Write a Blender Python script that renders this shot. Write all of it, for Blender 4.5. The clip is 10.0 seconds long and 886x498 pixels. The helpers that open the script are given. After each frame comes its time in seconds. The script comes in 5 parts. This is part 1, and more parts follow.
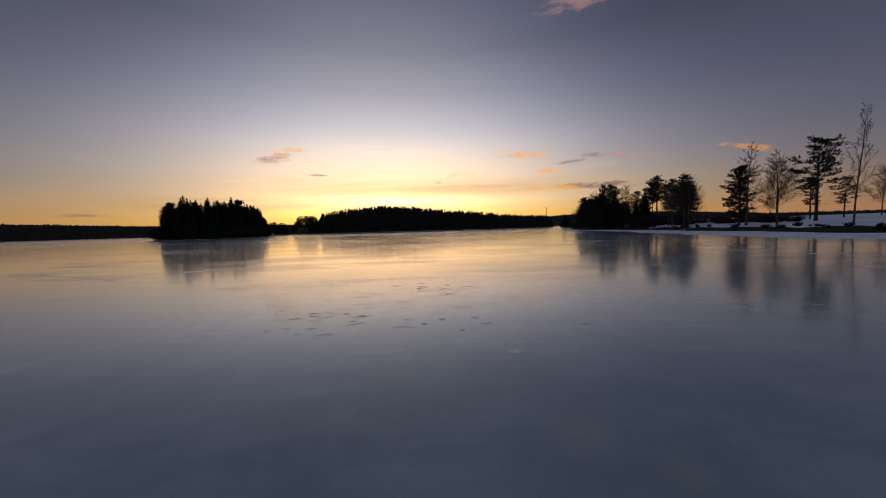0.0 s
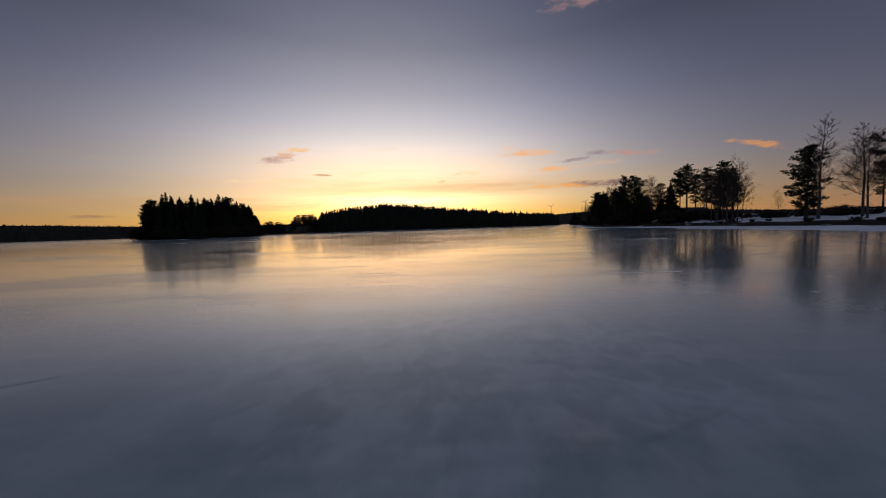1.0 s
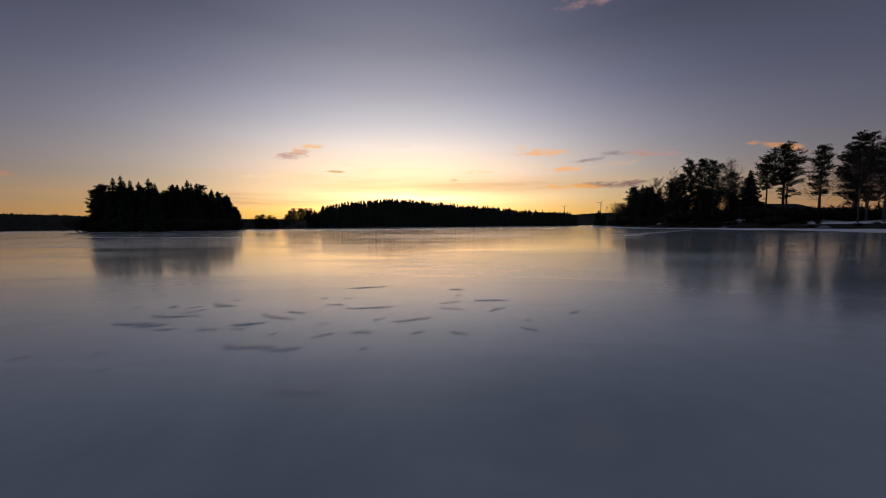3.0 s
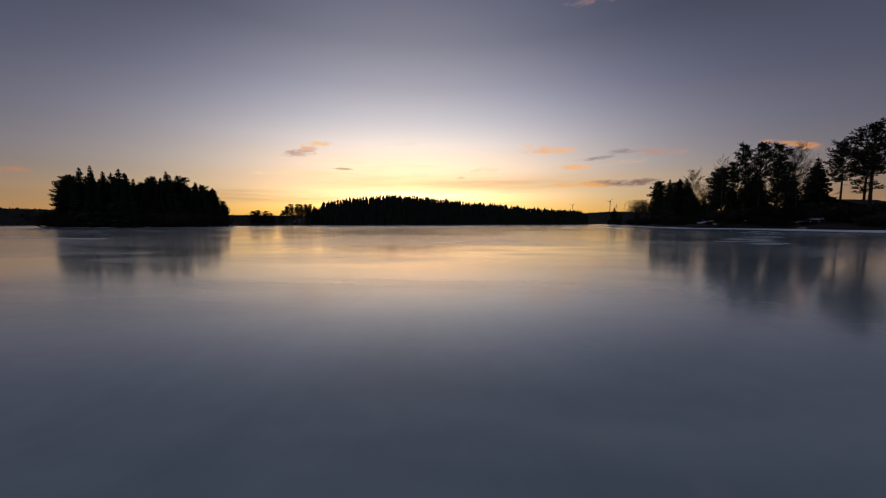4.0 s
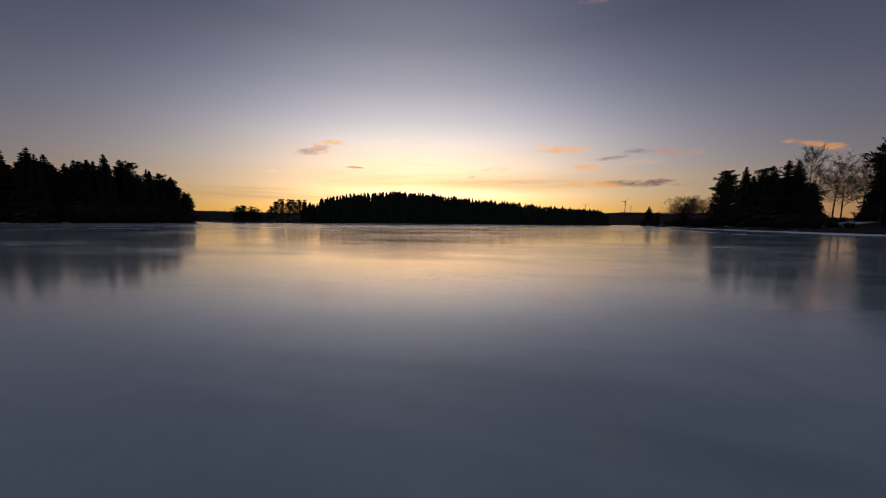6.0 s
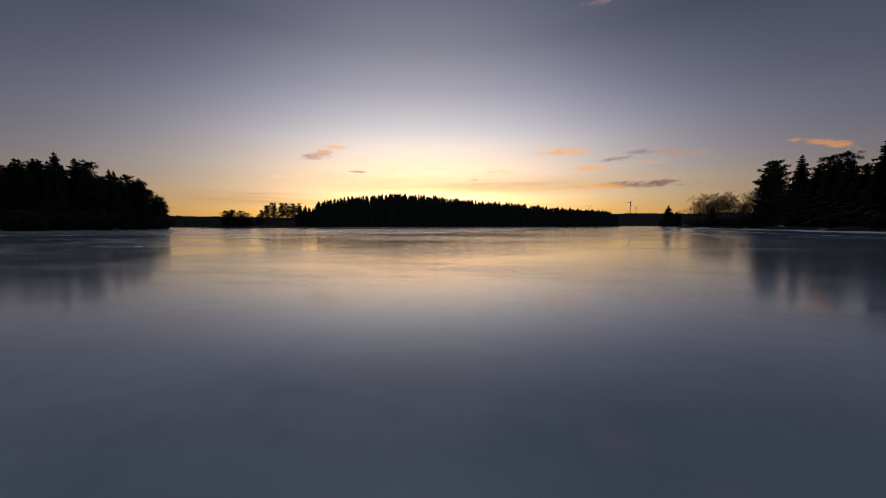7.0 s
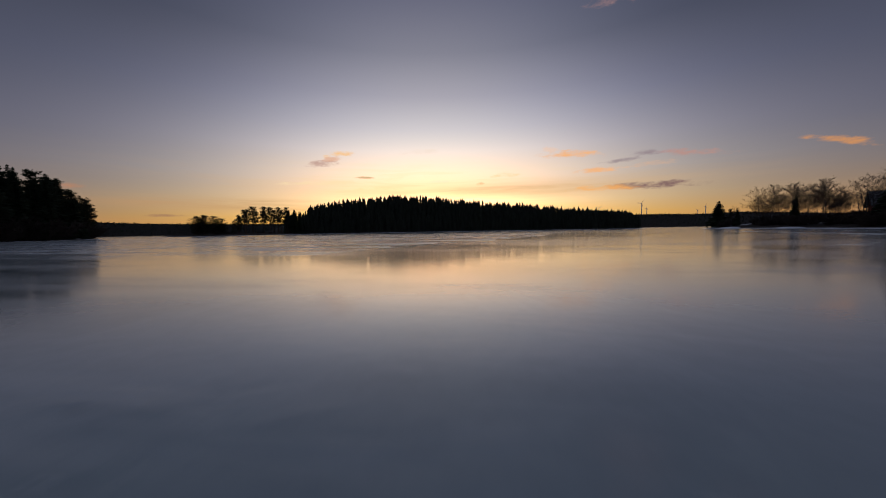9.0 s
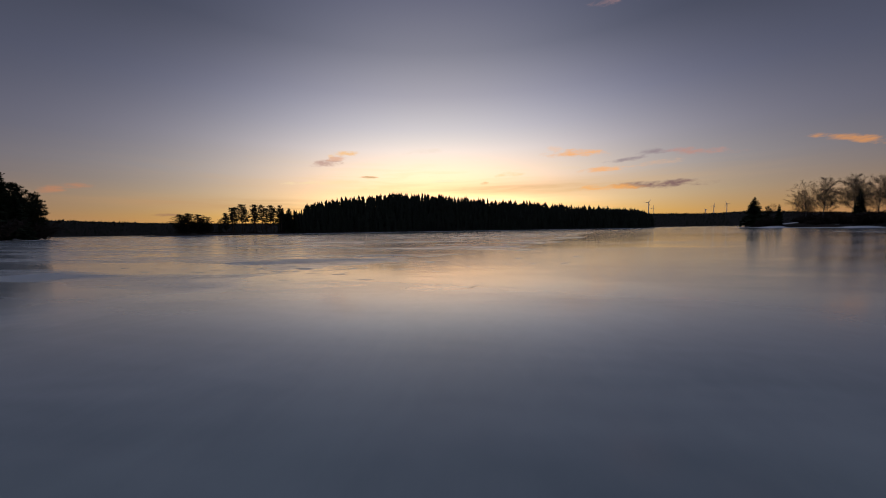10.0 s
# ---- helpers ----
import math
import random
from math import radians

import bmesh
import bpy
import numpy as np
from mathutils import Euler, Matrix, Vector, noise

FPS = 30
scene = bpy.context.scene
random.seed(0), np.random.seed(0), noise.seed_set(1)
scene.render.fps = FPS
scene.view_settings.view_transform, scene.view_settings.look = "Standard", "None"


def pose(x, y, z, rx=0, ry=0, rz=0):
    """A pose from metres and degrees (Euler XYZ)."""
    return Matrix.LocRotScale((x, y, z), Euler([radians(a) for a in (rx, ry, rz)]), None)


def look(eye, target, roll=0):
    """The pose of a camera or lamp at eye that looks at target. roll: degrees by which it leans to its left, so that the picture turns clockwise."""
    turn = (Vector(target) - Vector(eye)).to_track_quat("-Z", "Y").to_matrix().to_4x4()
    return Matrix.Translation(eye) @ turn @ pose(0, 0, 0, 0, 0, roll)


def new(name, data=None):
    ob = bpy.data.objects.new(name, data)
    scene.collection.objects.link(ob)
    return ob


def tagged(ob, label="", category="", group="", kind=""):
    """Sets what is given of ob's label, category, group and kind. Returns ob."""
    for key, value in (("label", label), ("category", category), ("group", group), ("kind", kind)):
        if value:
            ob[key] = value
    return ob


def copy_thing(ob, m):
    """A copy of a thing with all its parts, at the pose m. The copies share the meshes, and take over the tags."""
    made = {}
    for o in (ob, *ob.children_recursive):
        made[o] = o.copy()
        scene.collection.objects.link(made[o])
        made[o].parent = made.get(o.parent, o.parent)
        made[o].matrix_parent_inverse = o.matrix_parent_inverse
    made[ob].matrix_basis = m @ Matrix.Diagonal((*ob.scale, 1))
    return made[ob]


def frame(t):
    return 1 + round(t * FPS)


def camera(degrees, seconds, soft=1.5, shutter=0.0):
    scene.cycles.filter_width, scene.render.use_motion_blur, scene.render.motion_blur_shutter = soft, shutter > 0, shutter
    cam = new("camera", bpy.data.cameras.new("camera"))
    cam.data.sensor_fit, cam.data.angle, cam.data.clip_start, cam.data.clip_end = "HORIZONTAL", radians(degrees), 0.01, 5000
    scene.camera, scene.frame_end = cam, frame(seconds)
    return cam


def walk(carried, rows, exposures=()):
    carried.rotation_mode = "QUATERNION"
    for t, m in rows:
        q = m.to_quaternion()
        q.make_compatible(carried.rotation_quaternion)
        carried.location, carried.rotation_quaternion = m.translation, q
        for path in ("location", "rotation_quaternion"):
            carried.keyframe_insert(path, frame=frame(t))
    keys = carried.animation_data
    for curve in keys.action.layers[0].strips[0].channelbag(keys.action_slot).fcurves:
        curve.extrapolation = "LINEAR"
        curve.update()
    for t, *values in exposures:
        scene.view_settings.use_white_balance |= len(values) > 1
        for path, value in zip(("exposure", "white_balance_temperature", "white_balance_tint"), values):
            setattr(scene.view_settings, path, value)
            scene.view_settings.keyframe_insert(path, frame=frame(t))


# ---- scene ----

# Camera and its flight low over the ice
cam = camera(108.0, 10.0, soft=1.0, shutter=0.2)
PATH = [
    (0, (-0.001, -0.0, 1.6), (-0.571, 19.952, 0.336), -1.52),
    (0.5, (0.175, 4.84, 1.4), (-0.497, 24.790, 0.148), -1.82),
    (1, (0.408, 9.669, 1.2), (-0.418, 29.609, -0.117), -1.81),
    (1.5, (0.712, 14.566, 1.0), (-0.270, 34.496, -0.380), -1.54),
    (2, (1.041, 19.603, 0.85), (-0.140, 39.522, -0.534), -1.26),
    (2.5, (1.363, 24.733, 0.78), (0.058, 44.646, -0.574), -0.83),
    (4, (2.319, 40.537, 0.768), (0.467, 60.393, -0.770), -0.11),
    (4.5, (2.482, 45.872, 0.764), (0.450, 65.712, -0.769), 0.21),
    (5, (2.525, 51.204, 0.76), (0.306, 71.016, -0.858), 0.47),
    (5.5, (2.484, 56.573, 0.756), (0.103, 76.363, -0.904), 0.72),
    (7, (1.979, 72.888, 0.744), (-0.695, 92.660, -0.661), -0.12),
    (7.5, (1.827, 78.318, 0.74), (-0.975, 98.071, -0.685), -0.37),
    (8, (1.631, 83.735, 0.736), (-1.266, 103.469, -0.767), -0.47),
    (8.5, (1.334, 89.194, 0.732), (-1.656, 108.929, -0.553), -0.79),
    (9, (0.921, 94.519, 0.728), (-2.192, 114.244, -0.412), -0.96),
    (9.5, (0.469, 99.764, 0.724), (-2.782, 119.464, -0.450), -0.97),
    (10, (0.001, 105.001, 0.72), (-3.355, 124.684, -0.445), -0.92),
]
walk(cam, [(t, look(eye, target, roll)) for t, eye, target, roll in PATH])

# ---- light: the sky just after sunset ----
SUN_AZ = -11.0          # degrees to the right of +y


def lin(r, g, b):
    """Linear colour from 0-255 display values."""
    return tuple(((c / 255) / 12.92 if c <= 10 else ((c / 255 + 0.055) / 1.055) ** 2.4) for c in (r, g, b)) + (1.0,)


def direction(az, el):
    a, e = radians(az), radians(el)
    return Vector((math.sin(a) * math.cos(e), math.cos(a) * math.cos(e), math.sin(e)))


class Nodes:
    """A small writer of node trees."""

    def __init__(self, tree):
        self.tree = tree
        tree.nodes.clear()

    def add(self, kind, **props):
        n = self.tree.nodes.new(kind)
        for k, v in props.items():
            if k == "operation":
                n.operation = v
            elif k == "blend_type":
                n.blend_type = v
            elif k == "data_type":
                n.data_type = v
            elif k == "interpolation_type":
                n.interpolation_type = v
        return n

    def put(self, socket, value):
        if isinstance(value, bpy.types.NodeSocket):
            self.tree.links.new(value, socket)
        else:
            socket.default_value = value

    def math(self, op, a, b=0.0, c=0.0):
        n = self.add("ShaderNodeMath", operation=op)
        for s, v in zip(n.inputs, (a, b, c)):
            self.put(s, v)
        return n.outputs[0]

    def vec(self, op, a, b=(0, 0, 0)):
        n = self.add("ShaderNodeVectorMath", operation=op)
        self.put(n.inputs[0], a)
        self.put(n.inputs[1], b)
        return n.outputs["Value" if op in ("DOT_PRODUCT", "LENGTH") else "Vector"]

    def smooth(self, x, lo, hi):
        n = self.add("ShaderNodeMapRange", interpolation_type="SMOOTHSTEP")
        self.put(n.inputs["Value"], x)
        self.put(n.inputs["From Min"], lo)
        self.put(n.inputs["From Max"], hi)
        return n.outputs["Result"]

    def mix(self, f, a, b, blend="MIX"):
        n = self.add("ShaderNodeMix", data_type="RGBA", blend_type=blend)
        self.put(n.inputs[0], f)
        self.put(n.inputs[6], a)
        self.put(n.inputs[7], b)
        return n.outputs[2]

    def ramp(self, x, stops):
        n = self.add("ShaderNodeValToRGB")
        self.put(n.inputs[0], x)
        els = n.color_ramp.elements
        while len(els) < len(stops):
            els.new(0.5)
        for e, (p, c) in zip(els, stops):
            e.position, e.color = p, c
        return n.outputs[0]

    def noise(self, v, scale, detail=4.0, rough=0.55, distort=0.0):
        n = self.add("ShaderNodeTexNoise")
        self.put(n.inputs["Vector"], v)
        n.inputs["Scale"].default_value = scale
        n.inputs["Detail"].default_value = detail
        n.inputs["Roughness"].default_value = rough
        n.inputs["Distortion"].default_value = distort
        return n.outputs["Fac"]

    def bump(self, height, strength, distance):
        n = self.add("ShaderNodeBump")
        self.put(n.inputs["Height"], height)
        self.put(n.inputs["Strength"], strength)
        n.inputs["Distance"].default_value = distance
        return n.outputs["Normal"]


world = bpy.data.worlds.new("dusk_sky")
world.use_nodes = True
scene.world = world
w = Nodes(world.node_tree)
way = w.add("ShaderNodeTexCoord").outputs["Generated"]
sep = w.add("ShaderNodeSeparateXYZ")
w.put(sep.inputs[0], way)
up = w.math("MAXIMUM", sep.outputs["Z"], 0.0)
flat = w.vec("NORMALIZE", w.vec("MULTIPLY", way, (1, 1, 0)))
s_dir = direction(SUN_AZ, 0)
toward = w.vec("DOT_PRODUCT", flat, tuple(s_dir))
SIN = lambda el: math.sin(radians(el))
near_sun = w.ramp(up, [(SIN(0), lin(255, 196, 84)), (SIN(2.5), lin(255, 214, 112)), (SIN(4.5), lin(255, 236, 176)),
                       (SIN(7), lin(250, 230, 180)), (SIN(10), lin(250, 238, 206)), (SIN(13.5), lin(240, 232, 222)),
                       (SIN(17), lin(210, 205, 208)), (SIN(22), lin(170, 167, 178)), (SIN(28), lin(132, 132, 146)), (SIN(36), lin(98, 100, 120)),
                       (SIN(58), lin(106, 114, 138)), (1.0, lin(112, 121, 146))])
mid_sun = w.ramp(up, [(SIN(0), lin(246, 168, 70)), (SIN(2.5), lin(246, 192, 106)), (SIN(5), lin(231, 202, 158)),
                      (SIN(9), lin(206, 199, 197)), (SIN(14), lin(177, 174, 190)), (SIN(20), lin(136, 139, 166)),
                      (SIN(28), lin(88, 94, 118)), (SIN(40), lin(60, 68, 94)), (SIN(58), lin(100, 109, 134)), (1.0, lin(112, 121, 146))])
side_sun = w.ramp(up, [(SIN(0), lin(190, 128, 66)), (SIN(3), lin(150, 116, 84)), (SIN(7), lin(104, 94, 98)),
                       (SIN(12), lin(68, 69, 90)), (SIN(18), lin(42, 46, 66)), (SIN(26), lin(20, 22, 36)), (SIN(36), lin(24, 29, 46)),
                       (SIN(52), lin(80, 89, 114)), (1.0, lin(112, 121, 146))])
back_sun = w.ramp(up, [(SIN(0), lin(84, 84, 98)), (SIN(12), lin(90, 93, 108)), (SIN(35), lin(96, 104, 124)), (1.0, lin(112, 121, 146))])
wide_dir = direction(SUN_AZ + 2.5, 0)
wide_angle = w.math("MULTIPLY", w.math("ARCCOSINE", w.math("MINIMUM", w.vec("DOT_PRODUCT", flat, tuple(wide_dir)), 1.0)), 180 / math.pi)
angle = w.math("MULTIPLY", w.math("ARCCOSINE", w.math("MINIMUM", toward, 1.0)), 180 / math.pi)


def bell(degrees, angle=angle):
    """A smooth fall-off with the angle from the sun's bearing."""
    q = w.math("DIVIDE", angle, degrees)
    return w.math("POWER", math.e, w.math("MULTIPLY", w.math("MULTIPLY", q, q), -1.0))


sky = w.mix(bell(85, wide_angle), back_sun, side_sun)
sky = w.mix(bell(38.5, wide_angle), sky, mid_sun)
sky = w.mix(bell(25), sky, near_sun)


def layer(centre, width):
    """A soft level band at an elevation."""
    q = w.math("DIVIDE", w.math("SUBTRACT", up, SIN(centre)), SIN(width))
    return w.math("POWER", math.e, w.math("MULTIPLY", w.math("MULTIPLY", q, q), -1.0))


# the glow where the sun went down
sky = w.mix(w.math("MULTIPLY", bell(17), layer(3.2, 2.6)), sky, (1.5, 0.60, 0.12, 1), "ADD")
sky = w.mix(w.math("MULTIPLY", bell(21), layer(7.0, 5.0)), sky, (0.66, 0.17, 0.05, 1), "ADD")
sky = w.mix(w.math("MULTIPLY", bell(13), layer(4.9, 1.0)), sky, (0.40, 0.40, 0.30, 1), "ADD")
# thin veils of high cloud near the horizon
veil_v = w.vec("MULTIPLY", way, (2.2, 2.2, 30.0))
veil = w.smooth(w.noise(veil_v, 2.0, 6.0, 0.62, 0.8), 0.44, 0.66)
veil_band = w.math("MULTIPLY", w.smooth(up, 0.03, 0.06), w.math("SUBTRACT", 1.0, w.smooth(up, 0.12, 0.23)))
veil_amt = w.math("MULTIPLY", w.math("MULTIPLY", veil, veil_band), w.math("MULTIPLY", bell(27), 0.46))
sky = w.mix(veil_amt, sky, w.mix(w.smooth(toward, 0.8, 1.0), lin(205, 160, 112), lin(252, 226, 168)))
# a tan layer of haze cloud over the glow
fibre = w.smooth(w.noise(w.vec("MULTIPLY", way, (2.0, 2.0, 32.0)), 2.2, 4.0, 0.55, 0.5), 0.30, 0.66)
haze_dir = direction(6.0, 0)
haze_angle = w.math("MULTIPLY", w.math("ARCCOSINE", w.math("MINIMUM", w.vec("DOT_PRODUCT", flat, tuple(haze_dir)), 1.0)), 180 / math.pi)
sky = w.mix(w.math("MULTIPLY", w.math("MULTIPLY", bell(19, haze_angle), layer(6.9, 1.1)), w.math("ADD", w.math("MULTIPLY", fibre, 0.35), 0.40)), sky, lin(214, 172, 122))
low_dir = direction(-38.0, 0)
low_angle = w.math("MULTIPLY", w.math("ARCCOSINE", w.math("MINIMUM", w.vec("DOT_PRODUCT", flat, tuple(low_dir)), 1.0)), 180 / math.pi)
sky = w.mix(w.math("MULTIPLY", w.math("MULTIPLY", bell(17, low_angle), layer(4.4, 0.9)), w.math("ADD", w.math("MULTIPLY", fibre, 0.5), 0.2)), sky, lin(192, 146, 100))


ragged = w.math("SUBTRACT", w.noise(w.vec("MULTIPLY", way, (1, 1, 3.2)), 26.0, 5.0, 0.62), 0.5)
billow = w.math("SUBTRACT", w.noise(w.vec("MULTIPLY", way, (1, 1, 2.4)), 9.0, 3.0, 0.5), 0.5)


def cloud(sky, az, el, wide, high, colour, amount, tilt=0.0):
    """A small drifting cloud at an azimuth and elevation; wide and high are half sizes in degrees."""
    c = direction(az, el)
    r = Vector((math.cos(radians(az)), -math.sin(radians(az)), 0.0))
    u = r.cross(c)
    r, u = r * math.cos(radians(tilt)) + u * math.sin(radians(tilt)), u * math.cos(radians(tilt)) - r * math.sin(radians(tilt))
    p = w.math("MULTIPLY", w.vec("DOT_PRODUCT", way, tuple(r)), 1 / math.sin(radians(wide)))
    q = w.math("MULTIPLY", w.vec("DOT_PRODUCT", way, tuple(u)), 1 / math.sin(radians(high)))
    q = w.math("MULTIPLY_ADD", billow, -1.6, q)
    pp = w.math("MULTIPLY", p, p)
    q = w.math("MULTIPLY_ADD", pp, 0.25, q)
    d = w.math("MULTIPLY_ADD", q, q, pp)
    m = w.smooth(w.math("MULTIPLY_ADD", ragged, 4.8, d), 1.35, -0.5)
    m = w.math("MULTIPLY", m, w.math("GREATER_THAN", w.vec("DOT_PRODUCT", way, tuple(c)), 0.9))
    return w.mix(w.math("MULTIPLY", m, amount), sky, colour)


PEACH, GREY = lin(246, 180, 122), lin(146, 130, 136)
for az, el, wide, high, colour, amount, tilt in (
        (-26.3, 12.9, 2.3, 0.5, lin(250, 196, 132), 0.95, 8), (-29.0, 11.2, 2.6, 0.5, lin(190, 152, 140), 0.85, 3), (-27.4, 12.0, 1.6, 0.4, lin(226, 176, 146), 0.8, 12),
        (-22.3, 9.2, 1.6, 0.20, lin(196, 160, 112), 0.8, 0), (12.2, 12.0, 4.4, 0.55, PEACH, 0.95, -3), (9.5, 12.9, 1.4, 0.4, lin(244, 196, 160), 0.6, -8),
        (16.8, 9.2, 3.8, 0.42, PEACH, 0.85, 0), (20.2, 10.3, 2.8, 0.34, GREY, 0.75, 1), (22.9, 10.9, 2.2, 0.5, GREY, 0.85, -2), (25.8, 10.8, 1.8, 0.3, lin(176, 150, 150), 0.6, -4),
        (29.2, 10.3, 3.6, 0.42, lin(186, 142, 132), 0.9, -8), (24.4, 9.4, 2.6, 0.4, lin(226, 176, 138), 0.45, 2),
        (22.8, 6.3, 7.0, 0.52, lin(132, 104, 100), 1.0, -1.5), (17.4, 6.3, 5.0, 0.50, lin(250, 178, 102), 0.85, -1),
        (41.6, 9.4, 2.8, 0.44, lin(212, 146, 90), 0.85, -19),
        (21.5, 32.0, 5.4, 1.4, lin(178, 136, 130), 0.55, 0), (36.0, 33.0, 4.0, 1.0, lin(160, 128, 130), 0.55, 0), (-59.0, 5.6, 2.0, 0.5, lin(190, 130, 96), 0.75, 15), (-49.0, 2.7, 2.6, 0.22, lin(150, 112, 92), 0.7, 0),
        (-9.0, 8.6, 3.0, 0.22, lin(255, 240, 200), 0.6, 2), (2.0, 9.4, 2.4, 0.4, lin(250, 214, 156), 0.6, 0), (-2.2, 8.0, 0.8, 0.25, lin(206, 170, 110), 0.7, 0),
        (-13.0, 13.6, 4.0, 0.4, lin(244, 224, 206), 0.5, 2), (-30.0, 8.2, 7.0, 0.35, lin(252, 226, 176), 0.5, 4), (-20.0, 7.4, 5.0, 0.3, lin(255, 226, 164), 0.5, 2)):
    sky = cloud(sky, az, el, wide, high, colour, amount, tilt)
bg = w.add("ShaderNodeBackground")
w.put(bg.inputs["Color"], sky)
bg.inputs["Strength"].default_value = 1.0
w.put(w.add("ShaderNodeOutputWorld").inputs["Surface"], bg.outputs[0])
scene.view_settings.exposure = 0.0


# ---- materials ----
def material(name):
    m = bpy.data.materials.new(name)
    m.use_nodes = True
    n = Nodes(m.node_tree)
    b = n.add("ShaderNodeBsdfPrincipled")
    n.put(n.add("ShaderNodeOutputMaterial").inputs["Surface"], b.outputs[0])
    place = n.add("ShaderNodeNewGeometry").outputs["Position"]
    return m, n, b, place


def rough_material(name, a, b, scale, rough=0.85, bump=0.3, dist=0.02, fine=7.0):
    """Two colours mixed by noise at two sizes, with relief."""
    m, n, s, place = material(name)
    big, small = n.noise(place, scale, 5.0, 0.6), n.noise(place, scale * fine, 4.0, 0.6)
    f = n.smooth(n.math("ADD", n.math("MULTIPLY", big, 0.65), n.math("MULTIPLY", small, 0.35)), 0.36, 0.64)
    rnd = n.add("ShaderNodeObjectInfo").outputs["Random"]
    col = n.mix(f, a + (1,), b + (1,))
    n.put(s.inputs["Base Color"], n.mix(n.math("MULTIPLY", rnd, 0.25), col, a + (1,)))
    s.inputs["Roughness"].default_value = rough
    s.inputs["Specular IOR Level"].default_value = 0.12
    n.put(s.inputs["Normal"], n.bump(small, bump, dist))
    return m


SPRUCE = rough_material("spruce_needles", (0.022, 0.032, 0.018), (0.036, 0.048, 0.026), 0.8)
PINE = rough_material("pine_needles", (0.026, 0.034, 0.019), (0.042, 0.050, 0.027), 0.9)
BARK = rough_material("conifer_bark", (0.04, 0.032, 0.025), (0.09, 0.06, 0.042), 3.0, bump=0.8)
# backlit shade is put into the birch bark's colour
BIRCH = rough_material("birch_bark", (0.035, 0.032, 0.03), (0.13, 0.125, 0.12), 2.2, bump=0.4)
TWIG = rough_material("birch_twigs", (0.035, 0.026, 0.022), (0.06, 0.045, 0.036), 2.0)
EARTH = rough_material("bank_earth", (0.011, 0.009, 0.007), (0.027, 0.022, 0.016), 0.7, bump=1.0, dist=0.1)
# darkening at the lens's edges is put into this even snow tone
SNOW = rough_material("dimmed_snow", (0.50, 0.52, 0.56), (0.74, 0.75, 0.78), 0.35, rough=0.6, bump=0.5, dist=0.08)
ROCK = rough_material("granite", (0.10, 0.10, 0.10), (0.26, 0.25, 0.24), 1.6, bump=0.8, dist=0.05)
WOODS = rough_material("far_woods", (0.017, 0.021, 0.015), (0.027, 0.032, 0.021), 0.15)
WALL = rough_material("red_boards", (0.10, 0.03, 0.02), (0.15, 0.042, 0.03), 1.2)
ROOF = rough_material("roof_sheet", (0.05, 0.05, 0.055), (0.085, 0.082, 0.08), 1.0, rough=0.6)
BRICK = rough_material("chimney_brick", (0.20, 0.09, 0.06), (0.28, 0.14, 0.10), 3.0)
WHITE = rough_material("turbine_paint", (0.72, 0.73, 0.74), (0.80, 0.80, 0.80), 0.05, rough=0.4, bump=0.05)
TRIM = rough_material("white_trim", (0.66, 0.66, 0.64), (0.78, 0.78, 0.76), 2.0, rough=0.6)


